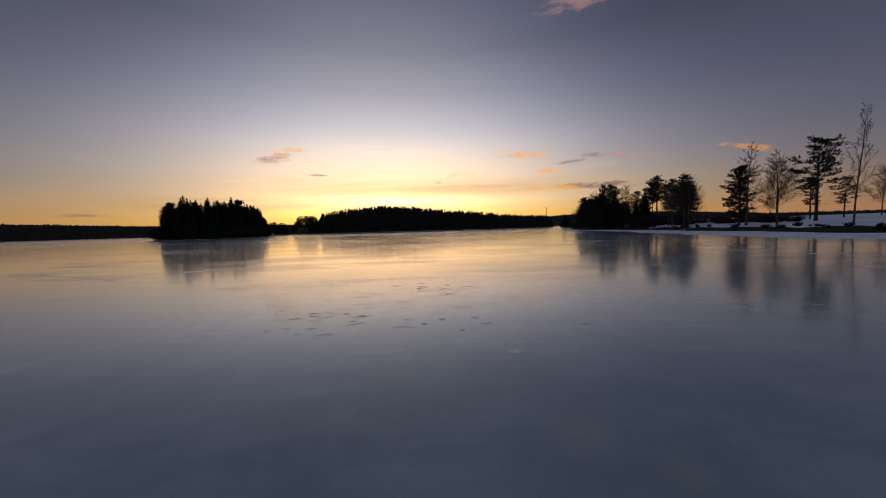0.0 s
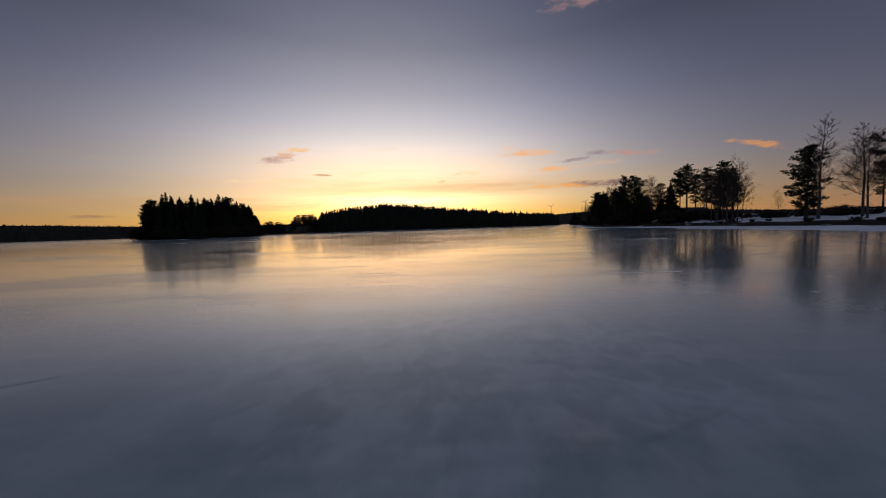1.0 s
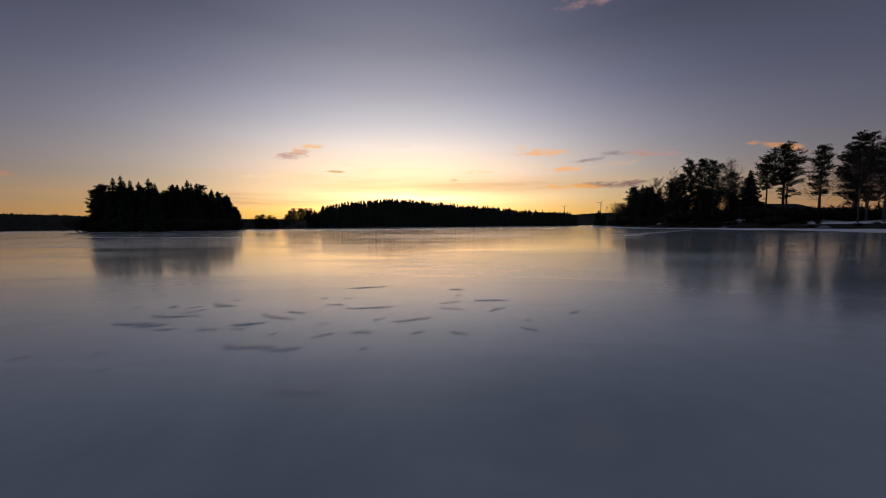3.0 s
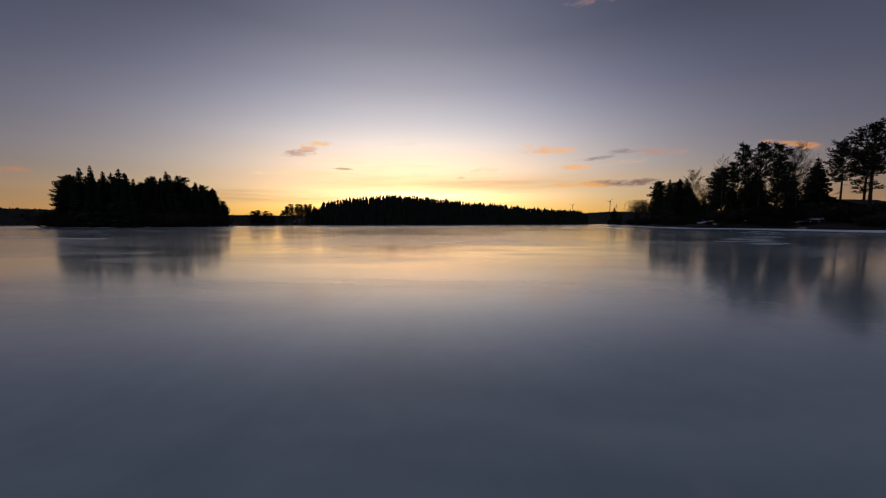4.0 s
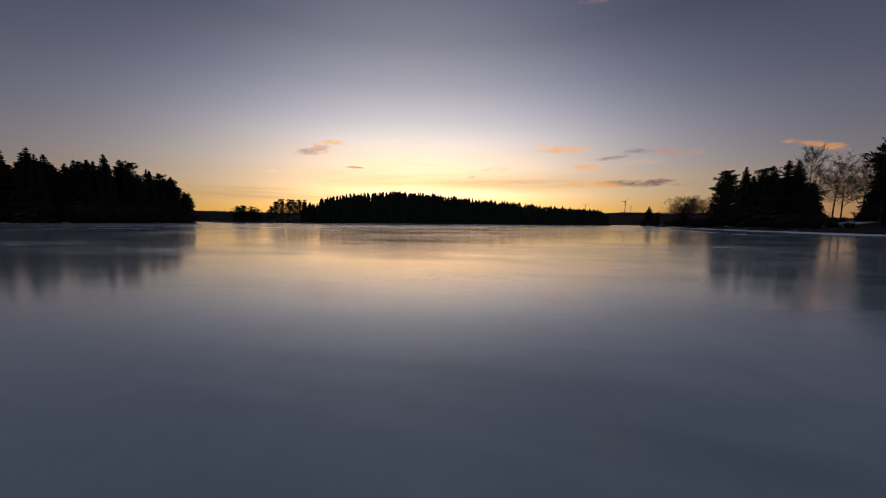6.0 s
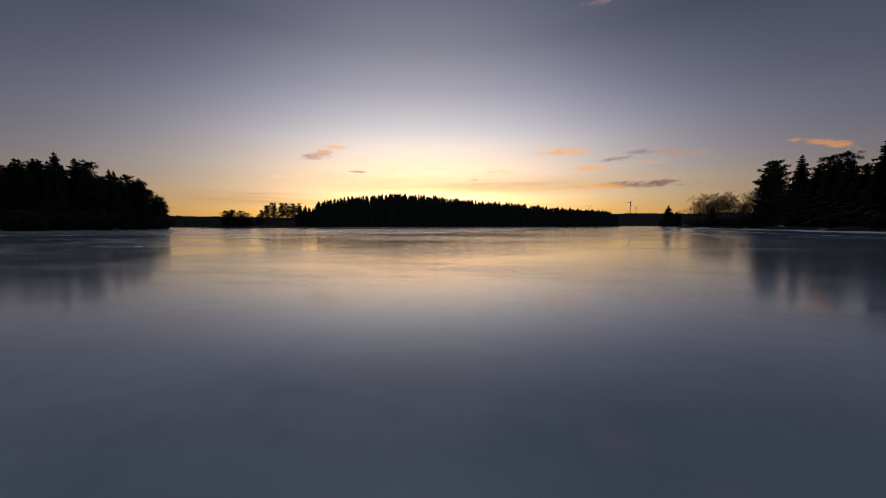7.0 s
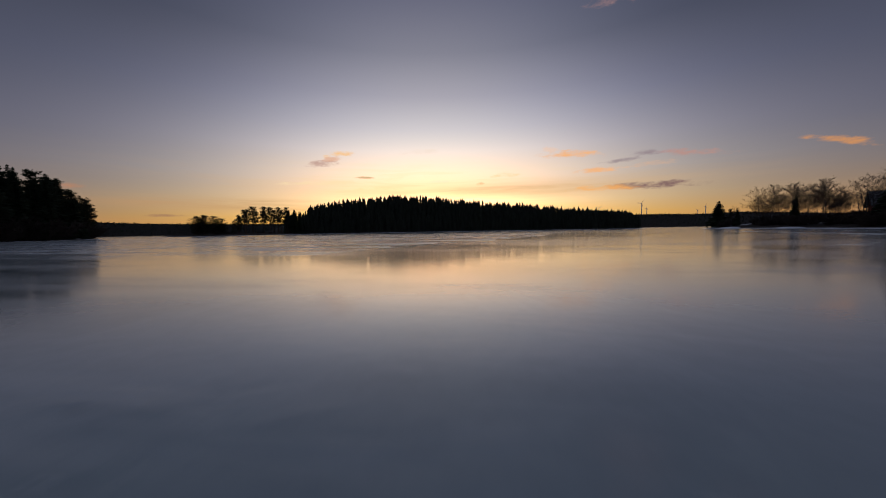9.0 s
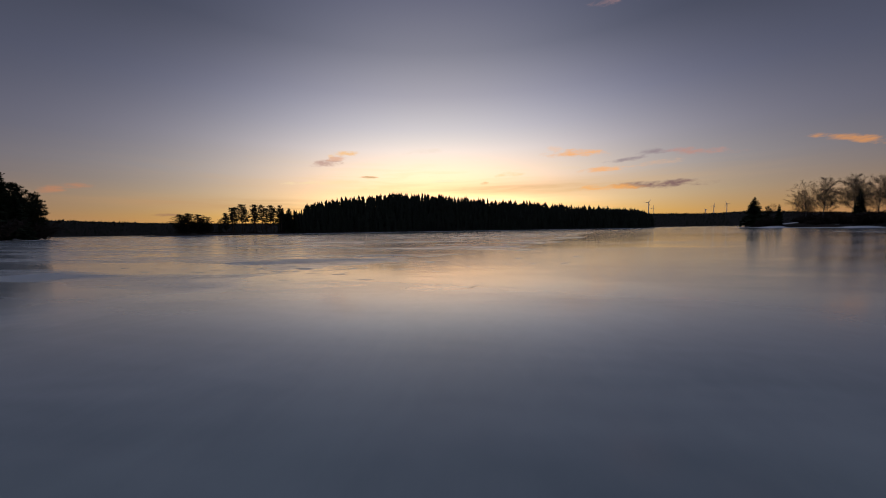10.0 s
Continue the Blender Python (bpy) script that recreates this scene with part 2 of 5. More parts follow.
def ice_material():
    m, n, s, place = material("lake_ice")
    wind = n.vec("MULTIPLY", place, (0.55, 1.35, 1.0))
    large = n.noise(wind, 0.030, 5.0, 0.60, 0.6)
    patch = n.noise(wind, 0.16, 6.0, 0.62, 0.8)
    mid = n.noise(place, 0.85, 5.0, 0.6, 0.4)
    grain = n.noise(place, 9.0, 4.0, 0.65)
    streak = n.noise(n.vec("MULTIPLY", place, (0.35, 1.6, 1.0)), 0.42, 5.0, 0.65, 0.5)
    sep_p = n.add("ShaderNodeSeparateXYZ")
    n.put(sep_p.inputs[0], place)
    px, py = sep_p.outputs["X"], sep_p.outputs["Y"]

    def blob(cx, cy, rx, ry, inner=0.25):
        v = n.vec("MULTIPLY", n.vec("SUBTRACT", place, (cx, cy, 0.0)), (1 / rx, 1 / ry, 0.0))
        return n.smooth(n.vec("DOT_PRODUCT", v, v), 1.0, inner)

    def most(*values):
        out = values[0]
        for v in values[1:]:
            out = n.math("MAXIMUM", out, v)
        return out

    def lane(x0, y0, x1, y1, half, amount):
        """A long uneven band between two places."""
        long = math.hypot(x1 - x0, y1 - y0)
        dx, dy = (x1 - x0) / long, (y1 - y0) / long
        off = n.vec("SUBTRACT", place, (x0, y0, 0.0))
        u = n.vec("DOT_PRODUCT", off, (dx / long, dy / long, 0.0))
        v = n.vec("DOT_PRODUCT", off, (-dy, dx, 0.0))
        v = n.math("ABSOLUTE", n.math("ADD", v, n.math("MULTIPLY", n.math("SUBTRACT", patch, 0.5), half * 4.5)))
        body = n.math("MULTIPLY", n.smooth(v, half, half * 0.45), n.math("MULTIPLY", n.smooth(u, 0.0, 0.12), n.smooth(u, 1.0, 0.88)))
        return n.math("MULTIPLY", body, amount)

    sheet = n.math("ADD", n.math("MULTIPLY", large, 0.45), n.math("ADD", n.math("MULTIPLY", patch, 0.35), n.math("MULTIPLY", streak, 0.20)))
    frost = n.math("MULTIPLY", n.smooth(sheet, 0.47, 0.56), 0.8)
    # the wide sheet of frosted ice that ends in a ragged slanting edge
    edge = n.math("ADD", n.math("SUBTRACT", n.math("MULTIPLY", n.math("SUBTRACT", py, 108.8), 0.388), n.math("ADD", px, 3.7)),
                  n.math("ADD", n.math("MULTIPLY", n.math("SUBTRACT", patch, 0.5), 5.0), n.math("MULTIPLY", n.math("SUBTRACT", mid, 0.5), 2.0)))
    slab = n.math("MULTIPLY", n.smooth(edge, -0.25, 0.5), n.math("MULTIPLY", n.smooth(py, 100.0, 106.0), n.smooth(py, 190.0, 150.0)))
    slab = n.math("MULTIPLY", slab, n.math("ADD", n.math("MULTIPLY", n.smooth(streak, 0.40, 0.58), 0.55), 0.45))
    rim = n.math("MULTIPLY", n.math("MULTIPLY", n.smooth(edge, -0.3, 0.0), n.smooth(edge, 0.7, 0.1)), n.math("MULTIPLY", slab, 0.5))
    # matte stretches of frost
    worn = n.math("ADD", n.math("MULTIPLY", n.math("SUBTRACT", patch, 0.5), 2.4), n.math("MULTIPLY", n.math("SUBTRACT", mid, 0.5), 1.0))
    stretch = n.math("MULTIPLY", n.smooth(n.math("ADD", py, worn), 51.0, 52.5), n.smooth(n.math("ADD", py, worn), 61.6, 60.8))
    stretch = most(stretch, n.math("MULTIPLY", n.smooth(n.math("ADD", py, worn), 88.6, 90.0), n.smooth(n.math("ADD", py, worn), 94.9, 94.2)))
    stretch = n.math("MULTIPLY", stretch, n.smooth(n.math("ABSOLUTE", n.math("ADD", px, n.math("MULTIPLY", worn, 2.0))), 10.0, 4.0))
    lanes = most(lane(-13.0, 104.2, 0.2, 116.6, 1.25, 1.0), lane(-1.0, 115.0, 7.0, 136.0, 1.5, 0.9), lane(15.5, 88.0, 34.0, 146.0, 1.5, 1.0), lane(22.0, 84.0, 40.0, 140.0, 1.0, 0.8), lane(-44.0, 84.0, -9.0, 92.0, 0.9, 0.9), lane(-52.0, 92.0, -16.0, 104.0, 1.2, 1.0),
                 lane(-60.0, 60.0, -14.0, 57.0, 1.1, 0.8), lane(10.0, 50.0, 33.0, 78.0, 1.2, 0.8))
    lanes = n.math("MULTIPLY", lanes, n.math("ADD", n.math("MULTIPLY", n.smooth(streak, 0.38, 0.58), 0.75), 0.25))
    frost = most(frost, slab, n.math("MULTIPLY", stretch, 0.9), lanes)
    thin = n.smooth(streak, 0.52, 0.66)
    wisps = n.smooth(n.noise(n.vec("MULTIPLY", place, (0.45, 1.5, 1.0)), 1.1, 5.0, 0.6, 0.8), 0.46, 0.66)
    mott = n.smooth(n.math("ADD", n.math("MULTIPLY", mid, 0.7), n.math("MULTIPLY", grain, 0.3)), 0.36, 0.66)
    cloudy = n.smooth(n.noise(n.vec("MULTIPLY", place, (1.0, 0.6, 1.0)), 0.55, 6.0, 0.62, 1.2), 0.40, 0.68)
    ice = n.mix(mott, (0.214, 0.260, 0.268, 1), (0.252, 0.302, 0.308, 1))
    ice = n.mix(n.math("MULTIPLY", cloudy, 0.34), ice, (0.37, 0.43, 0.42, 1))

    # wind-packed frost with clear spots, and one drifted streak
    scab = n.smooth(n.noise(place, 2.5, 5.0, 0.62, 0.3), 0.41, 0.60)
    packed = most(n.math("MULTIPLY", blob(0.6, 12.6, 3.0, 2.2), 0.24), n.math("MULTIPLY", blob(0.9, 91.0, 7.0, 3.4), 0.36), n.math("MULTIPLY", blob(0.4, 59.5, 6.0, 2.2), 0.05))
    packed = n.math("MULTIPLY", packed, scab)
    turned = n.vec("SUBTRACT", place, (0.25, 26.45, 0.0))
    along = n.vec("DOT_PRODUCT", turned, (0.69, 0.72, 0.0))
    across = n.math("ADD", n.vec("DOT_PRODUCT", turned, (-0.72, 0.69, 0.0)), n.math("MULTIPLY", n.math("SUBTRACT", mid, 0.5), 0.12))
    drift = n.math("MULTIPLY", n.smooth(n.math("ABSOLUTE", along), 0.62, 0.35), n.smooth(n.math("ABSOLUTE", across), 0.07, 0.0))
    packed = n.math("MAXIMUM", packed, n.math("MULTIPLY", drift, 0.4))
    far_n = n.noise(n.vec("MULTIPLY", place, (0.4, 1.0, 1.0)), 0.055, 4.0, 0.6, 0.9)
    line = n.math("SUBTRACT", 1.0, n.smooth(n.math("ABSOLUTE", n.math("SUBTRACT", far_n, 0.5)), 0.003, 0.013))
    line = n.math("MULTIPLY", line, n.math("MULTIPLY", n.smooth(patch, 0.40, 0.56), n.smooth(n.math("ABSOLUTE", px), 5.0, 12.0)))
    # short slush ripples: their fronts, which mirror less sky, are darkened in the colour
    fleck = n.noise(n.vec("MULTIPLY", place, (0.55, 1.9, 1.0)), 2.0, 3.0, 0.55, 0.7)
    fleck_at = most(blob(0.6, 82.4, 3.6, 2.4, 0.1), blob(-2.4, 28.4, 5.0, 2.0), blob(-1.0, 7.2, 3.2, 1.7), blob(2.0, 54.2, 6.5, 2.4, 0.1), blob(-1.6, 94.6, 4.5, 1.2), blob(-3.0, 50.6, 4.0, 1.6), blob(-5.0, 112.0, 6.0, 3.0))
    fleck = n.math("MULTIPLY", n.smooth(fleck, 0.57, 0.66), fleck_at)
    pale = n.math("ADD", n.math("MULTIPLY", frost, 0.17), n.math("ADD", n.math("MULTIPLY", thin, 0.09), n.math("MULTIPLY", wisps, 0.10)))
    pale = n.math("ADD", pale, n.math("MULTIPLY", most(n.math("MULTIPLY", slab, 0.6), lanes), 0.5))
    pale = n.math("MINIMUM", n.math("ADD", n.math("ADD", n.math("ADD", pale, packed), rim), n.math("MULTIPLY", line, 0.3)), 1.0)
    tone = n.mix(pale, ice, (0.60, 0.625, 0.63, 1))
    n.put(s.inputs["Base Color"], n.mix(n.math("MULTIPLY", fleck, 0.55), tone, (0.13, 0.155, 0.17, 1)))
    rough = n.math("ADD", n.math("MULTIPLY", frost, 0.075), n.math("ADD", n.math("ADD", n.math("MULTIPLY", thin, 0.02), n.math("MULTIPLY", wisps, 0.03)), 0.095))
    s.inputs["IOR"].default_value = 1.5
    # frost scatters: it loses the coat, added for stronger reflection, and the mirror of bare ice
    dull = n.math("MINIMUM", most(n.math("MULTIPLY", frost, 0.35), n.math("MULTIPLY", slab, 0.5), n.math("MULTIPLY", stretch, 0.4), n.math("MULTIPLY", lanes, n.math("ADD", n.math("MULTIPLY", n.smooth(streak, 0.38, 0.56), 0.45), 0.45)), n.math("MULTIPLY", line, 0.45), n.math("MULTIPLY", fleck, 0.6)), 1.0)
    n.put(s.inputs["Roughness"], n.math("ADD", rough, n.math("MULTIPLY", n.math("MULTIPLY", dull, dull), 0.34)))
    n.put(s.inputs["Coat Weight"], n.math("MULTIPLY", n.math("SUBTRACT", 1.0, dull), 0.5))
    s.inputs["Coat Roughness"].default_value = 0.14
    wavy = most(blob(0.6, 82.6, 4.5, 3.2, 0.1), blob(-2.4, 28.4, 5.0, 2.0), blob(-1.6, 94.8, 5.5, 1.4), n.math("MULTIPLY", blob(2.0, 54.4, 8.0, 2.8, 0.1), 0.8))
    wavelet = n.noise(n.vec("MULTIPLY", place, (0.8, 2.0, 1.0)), 1.9, 4.0, 0.6, 0.9)
    relief = n.math("ADD", n.math("MULTIPLY", n.math("MULTIPLY", wavelet, wavy), 2.0), n.math("MULTIPLY", n.noise(place, 0.8, 1.5, 0.5, 0.3), 0.4))
    relief = n.math("ADD", relief, n.math("MULTIPLY", n.noise(wind, 0.2, 2.0, 0.5, 0.6), 0.8))
    n.put(s.inputs["Normal"], n.bump(relief, n.math("ADD", n.math("MULTIPLY", wavy, 0.15), n.math("ADD", n.math("MULTIPLY", thin, 0.012), 0.018)), 0.05))
    return m


ICE = ice_material()
CRUST = rough_material("icy_snow_crust", (0.70, 0.72, 0.75), (0.82, 0.83, 0.85), 6.0, rough=0.22, bump=0.15, dist=0.004)
CRUST.node_tree.nodes["Principled BSDF"].inputs["Specular IOR Level"].default_value = 0.6


# ---- mesh helpers ----
class Soup:
    """Vertices and faces gathered for one mesh."""

    def __init__(self):
        self.v, self.f = [], []

    def face(self, *pts):
        k = len(self.v)
        self.v.extend(tuple(p) for p in pts)
        self.f.append(tuple(range(k, k + len(pts))))

    def tube(self, pts, radii, sides=6, cap=True):
        """A tapered tube along points."""
        k0 = len(self.v)
        for i, (p, r) in enumerate(zip(pts, radii)):
            d = (pts[min(i + 1, len(pts) - 1)] - pts[max(i - 1, 0)]).normalized()
            a = d.orthogonal().normalized()
            b = d.cross(a)
            for s in range(sides):
                g = 2 * math.pi * s / sides
                self.v.append(tuple(p + (a * math.cos(g) + b * math.sin(g)) * r))
        for i in range(len(pts) - 1):
            for s in range(sides):
                t = (s + 1) % sides
                q = k0 + i * sides
                self.f.append((q + s, q + t, q + sides + t, q + sides + s))
        if cap:
            self.f.append(tuple(range(k0 + sides - 1, k0 - 1, -1)))
            e = k0 + (len(pts) - 1) * sides
            self.f.append(tuple(range(e, e + sides)))

    def box(self, lo, hi):
        x0, y0, z0 = lo
        x1, y1, z1 = hi
        k = len(self.v)
        self.v += [(x0, y0, z0), (x1, y0, z0), (x1, y1, z0), (x0, y1, z0), (x0, y0, z1), (x1, y0, z1), (x1, y1, z1), (x0, y1, z1)]
        self.f += [tuple(k + i for i in q) for q in ((3, 2, 1, 0), (4, 5, 6, 7), (0, 1, 5, 4), (1, 2, 6, 5), (2, 3, 7, 6), (3, 0, 4, 7))]

    def mesh(self, name, mat, smooth=False):
        me = bpy.data.meshes.new(name)
        me.from_pydata(self.v, [], self.f)
        me.materials.append(mat)
        if smooth:
            me.polygons.foreach_set("use_smooth", [True] * len(me.polygons))
        me.update()
        return me


def part(name, soup, mat, parent, label="", smooth=False):
    ob = new(name, soup.mesh(name, mat, smooth))
    ob.parent = parent
    return tagged(ob, label)


def solid(name, soup, mat, label, category, kind="", smooth=False):
    return tagged(new(name, soup.mesh(name, mat, smooth)), label, category, "", kind)


# ---- trees ----
def spruce(seed, h=10.0, spread=0.17, name="spruce"):
    """A spruce: straight trunk and tiers of drooping needle branches."""
    rng = random.Random(seed)
    tree = new(name)
    trunk = Soup()
    trunk.tube([Vector((0, 0, z * h)) for z in (-0.04, 0.0, 0.03, 0.4, 0.97)], [0.022 * h, 0.02 * h, 0.016 * h, 0.010 * h, 0.001 * h], 8)
    part("trunk", trunk, BARK, tree, smooth=True)
    crown = Soup()
    z = 0.04 * h
    while z < 0.985 * h:
        up = z / h
        reach = spread * h * (1 - up) ** 0.72 * (0.6 + 0.4 * min(1, up / 0.1)) + 0.006 * h
        count = max(6, int(8 + 7 * (1 - up)))
        spin = rng.random() * 6.28
        for i in range(count):
            g = spin + 6.283 * i / count + rng.uniform(-0.25, 0.25)
            long = reach * rng.choice((0.55, 0.8, 1.0, 1.3)) * rng.uniform(0.9, 1.1)
            out = Vector((math.cos(g), math.sin(g), 0))
            side = Vector((-out.y, out.x, 0))
            droop = rng.uniform(0.15, 0.4) * (1.0 - 0.9 * up)
            steps = 4
            for k in range(steps):
                a, b = k / steps, (k + 1.3) / steps
                p = out * long * a + Vector((0, 0, z - droop * long * a * a * 1.3 + 0.08 * long * a))
                q = out * long * b + Vector((0, 0, z - droop * long * b * b * 1.3 + 0.08 * long * b))
                wide = (long * 0.26 + 0.012 * h) * (1.1 - 0.5 * a) * rng.uniform(0.7, 1.2)
                sag = Vector((0, 0, -wide * rng.uniform(0.5, 1.1)))
                crown.face(p, q, p + side * wide + sag * 0.6 + out * wide * 0.4)
                crown.face(p, p - side * wide + sag * 0.6 + out * wide * 0.4, q)
                crown.face(p - out * wide * 0.3, q, (p + q) / 2 + sag * 1.5)
        z += h * 0.024 * rng.uniform(0.75, 1.35) * (1.0 - 0.1 * up)
    tip = Vector((0, 0, h))
    for i in range(5):
        g = i * 1.257
        crown.face(tip, tip + Vector((math.cos(g), math.sin(g), -2.2)) * 0.014 * h, tip + Vector((math.cos(g + 1), math.sin(g + 1), -2.6)) * 0.014 * h)
    part("crown", crown, SPRUCE, tree)["kind"] = "stuff"
    return tree


def pine(seed, h=10.0, bare=0.4, spread=0.2, limbs=36, pads=5, lean=0.02, top=0.5, flat=0.55, fill=1.0, low=0.75, name="pine"):
    """A Scots pine: bent trunk, crooked limbs that turn up at their ends, and ragged pads of needle shoots.
    top: how high in the crown it is widest; low: how far its lowest limbs reach."""
    rng = random.Random(seed)
    tree = new(name)
    g0 = rng.random() * 6.28
    bend = Vector((math.cos(g0), math.sin(g0), 0)) * lean * h

    def axis(u):
        return Vector((0, 0, u * h)) + bend * (u * u) + Vector((math.sin(u * 7 + seed), math.cos(u * 6 + seed), 0)) * 0.007 * h * u

    wood, crown = Soup(), Soup()
    us = (-0.04, 0.0, 0.03, 0.2, 0.4, 0.6, 0.8, 0.96)
    wood.tube([axis(u) for u in us], [k * h for k in (0.024, 0.021, 0.017, 0.0145, 0.012, 0.009, 0.005, 0.002)], 8)

    def pad(c, rad, way):
        """A ragged pad: shoots that fan outwards and up."""
        for _ in range(int(15 * fill)):
            d = Vector((rng.gauss(0, 1), rng.gauss(0, 1), rng.gauss(0, 1))).normalized() * rad * rng.random() ** 0.45
            d.z *= flat
            e = (d * 0.8 / rad + way * 0.5 + Vector((rng.uniform(-0.5, 0.5), rng.uniform(-0.5, 0.5), rng.uniform(0.1, 0.9)))).normalized()
            e *= rad * rng.uniform(0.45, 0.95)
            s = e.orthogonal().normalized() * rad * rng.uniform(0.16, 0.30)
            s.rotate(Euler((rng.random() * 3, rng.random() * 3, rng.random() * 3)))
            p = c + d
            crown.face(p - s, p + e * 0.6 + s * 0.9, p + e)
            crown.face(p - e * 0.25, p + s, p + e * 0.75 - s * 0.4)

    for i in range(limbs):
        f = min(0.985, (i + rng.random()) / limbs)
        u = bare + (0.985 - bare) * f
        swell = low + (1 - low) * f / top if f < top else math.sqrt(max(0.0, 1 - ((f - top) / (1.04 - top)) ** 2))
        long = h * spread * max(0.14, swell) * rng.choice((0.45, 0.7, 0.85, 1.0, 1.0, 1.18))
        g = i * 2.4 + rng.uniform(-0.8, 0.8)
        out = Vector((math.cos(g), math.sin(g), 0))
        side = Vector((-out.y, out.x, 0))
        rise = rng.uniform(-0.18, 0.14) + 0.34 * f * f
        p0 = axis(u)
        pts = [p0, p0 + out * long * 0.4 + Vector((0, 0, long * rise * 0.25)) + side * long * rng.uniform(-0.1, 0.1),
               p0 + out * long * 0.75 + Vector((0, 0, long * (rise * 0.6 + 0.02))) + side * long * rng.uniform(-0.14, 0.14), p0 + out * long + Vector((0, 0, long * (rise + 0.10)))]
        thick = h * (0.0065 - 0.0042 * f)
        wood.tube(pts, [thick, thick * 0.75, thick * 0.45, thick * 0.2], 5, False)
        inner = 0.36 - 0.28 * f
        m = max(2, int(pads * (0.35 + 0.75 * long / (h * spread))))
        for k in range(m):
            a = inner + (1.02 - inner) * (k + rng.random()) / m
            c = pts[0].lerp(pts[1], a / 0.4) if a < 0.4 else pts[1].lerp(pts[2], (a - 0.4) / 0.35) if a < 0.75 else pts[2].lerp(pts[3], (a - 0.75) / 0.25)
            off = side * rng.gauss(0, 0.13) * long + Vector((0, 0, rng.uniform(-0.004, 0.018) * h))
            wood.tube([c - off * 0.1, c + off], [thick * 0.3, thick * 0.12], 3, False)
            pad(c + off, h * rng.uniform(0.024, 0.046) * (0.8 + 0.3 * long / (h * spread)), out)
    for _ in range(5):
        pad(axis(0.97) + Vector((rng.gauss(0, 1), rng.gauss(0, 1), rng.uniform(-1.2, 0.6))) * 0.018 * h, 0.036 * h, Vector((0, 0, 1)))
    for i in range(7):
        u = rng.uniform(0.16, max(0.2, bare))
        g = rng.random() * 6.28
        p0 = axis(u)
        e = Vector((math.cos(g), math.sin(g), rng.uniform(-0.35, 0.1))) * h * rng.uniform(0.04, 0.12)
        wood.tube([p0, p0 + e * 0.6, p0 + e + Vector((0, 0, -0.012 * h))], [0.003 * h, 0.002 * h, 0.0008 * h], 4, False)
    part("trunk", wood, BARK, tree, smooth=True)
    part("crown", crown, PINE, tree)["kind"] = "stuff"
    return tree


def birch(seed, h=10.0, lean=0.06, spread=0.2, forks=26, fine=5, steep=1.0, name="birch"):
    """A leafless birch: trunk coloured dark as in silhouette, rising limbs and a haze of fine twigs."""
    rng = random.Random(seed)
    tree = new(name)
    g0 = rng.random() * 6.28
    bend = Vector((math.cos(g0), math.sin(g0), 0)) * lean * h
    def axis(u):
        return Vector((0, 0, u * h)) + bend * (max(u, 0) ** 1.6) + Vector((math.sin(u * 9 + seed), math.cos(u * 8 + seed), 0)) * 0.008 * h * u
    trunk = Soup()
    us = (-0.04, 0.0, 0.04, 0.2, 0.4, 0.6, 0.8, 1.0)
    trunk.tube([axis(u) for u in us], [0.014 * h, 0.0125 * h, 0.0105 * h, 0.009 * h, 0.007 * h, 0.0048 * h, 0.0026 * h, 0.0008 * h], 7)
    part("trunk", trunk, BIRCH, tree, smooth=True)
    limbs = Soup()
    twigs = limbs
    for i in range(forks):
        u = 0.22 + 0.74 * (i + rng.random()) / forks
        g = i * 2.4 + rng.uniform(-0.6, 0.6)
        long = h * spread * (1.15 - 0.85 * u) * rng.uniform(0.7, 1.3) * 1.5
        climb = rng.uniform(0.8, 1.7) * steep
        out = Vector((math.cos(g), math.sin(g), climb)).normalized()
        p0 = axis(u)
        pts = [p0 + out * long * a + Vector((math.cos(g), math.sin(g), -0.5)) * long * 0.22 * a * a + Vector((rng.gauss(0, 1), rng.gauss(0, 1), 0)) * 0.008 * h * a for a in (0, 0.35, 0.7, 1.0)]
        r = 0.0023 * h * (1.15 - u)
        limbs.tube(pts, [r, r * 0.7, r * 0.42, r * 0.2], 4, False)
        for k in range(fine):
            a = rng.uniform(0.25, 1.0)
            q = pts[0].lerp(pts[3], a)
            d = (out + Vector((rng.gauss(0, 0.5), rng.gauss(0, 0.5), rng.gauss(0, 0.35)))).normalized()
            ln = long * rng.uniform(0.3, 0.65)
            e = q + d * ln
            twigs.tube([q, q.lerp(e, 0.5) + Vector((0, 0, ln * 0.05)), e], [0.0008 * h, 0.0005 * h, 0.0003 * h], 3, False)
            for _ in range(11):
                t0 = q.lerp(e, rng.uniform(0.2, 1))
                dd = (d + Vector((rng.gauss(0, 0.6), rng.gauss(0, 0.6), rng.gauss(0, 0.45)))).normalized() * ln * rng.uniform(0.25, 0.5)
                twigs.tube([t0, t0 + dd], [0.0004 * h, 0.0002 * h], 3, False)
    part("crown", twigs, TWIG, tree)["kind"] = "stuff"
    return tree


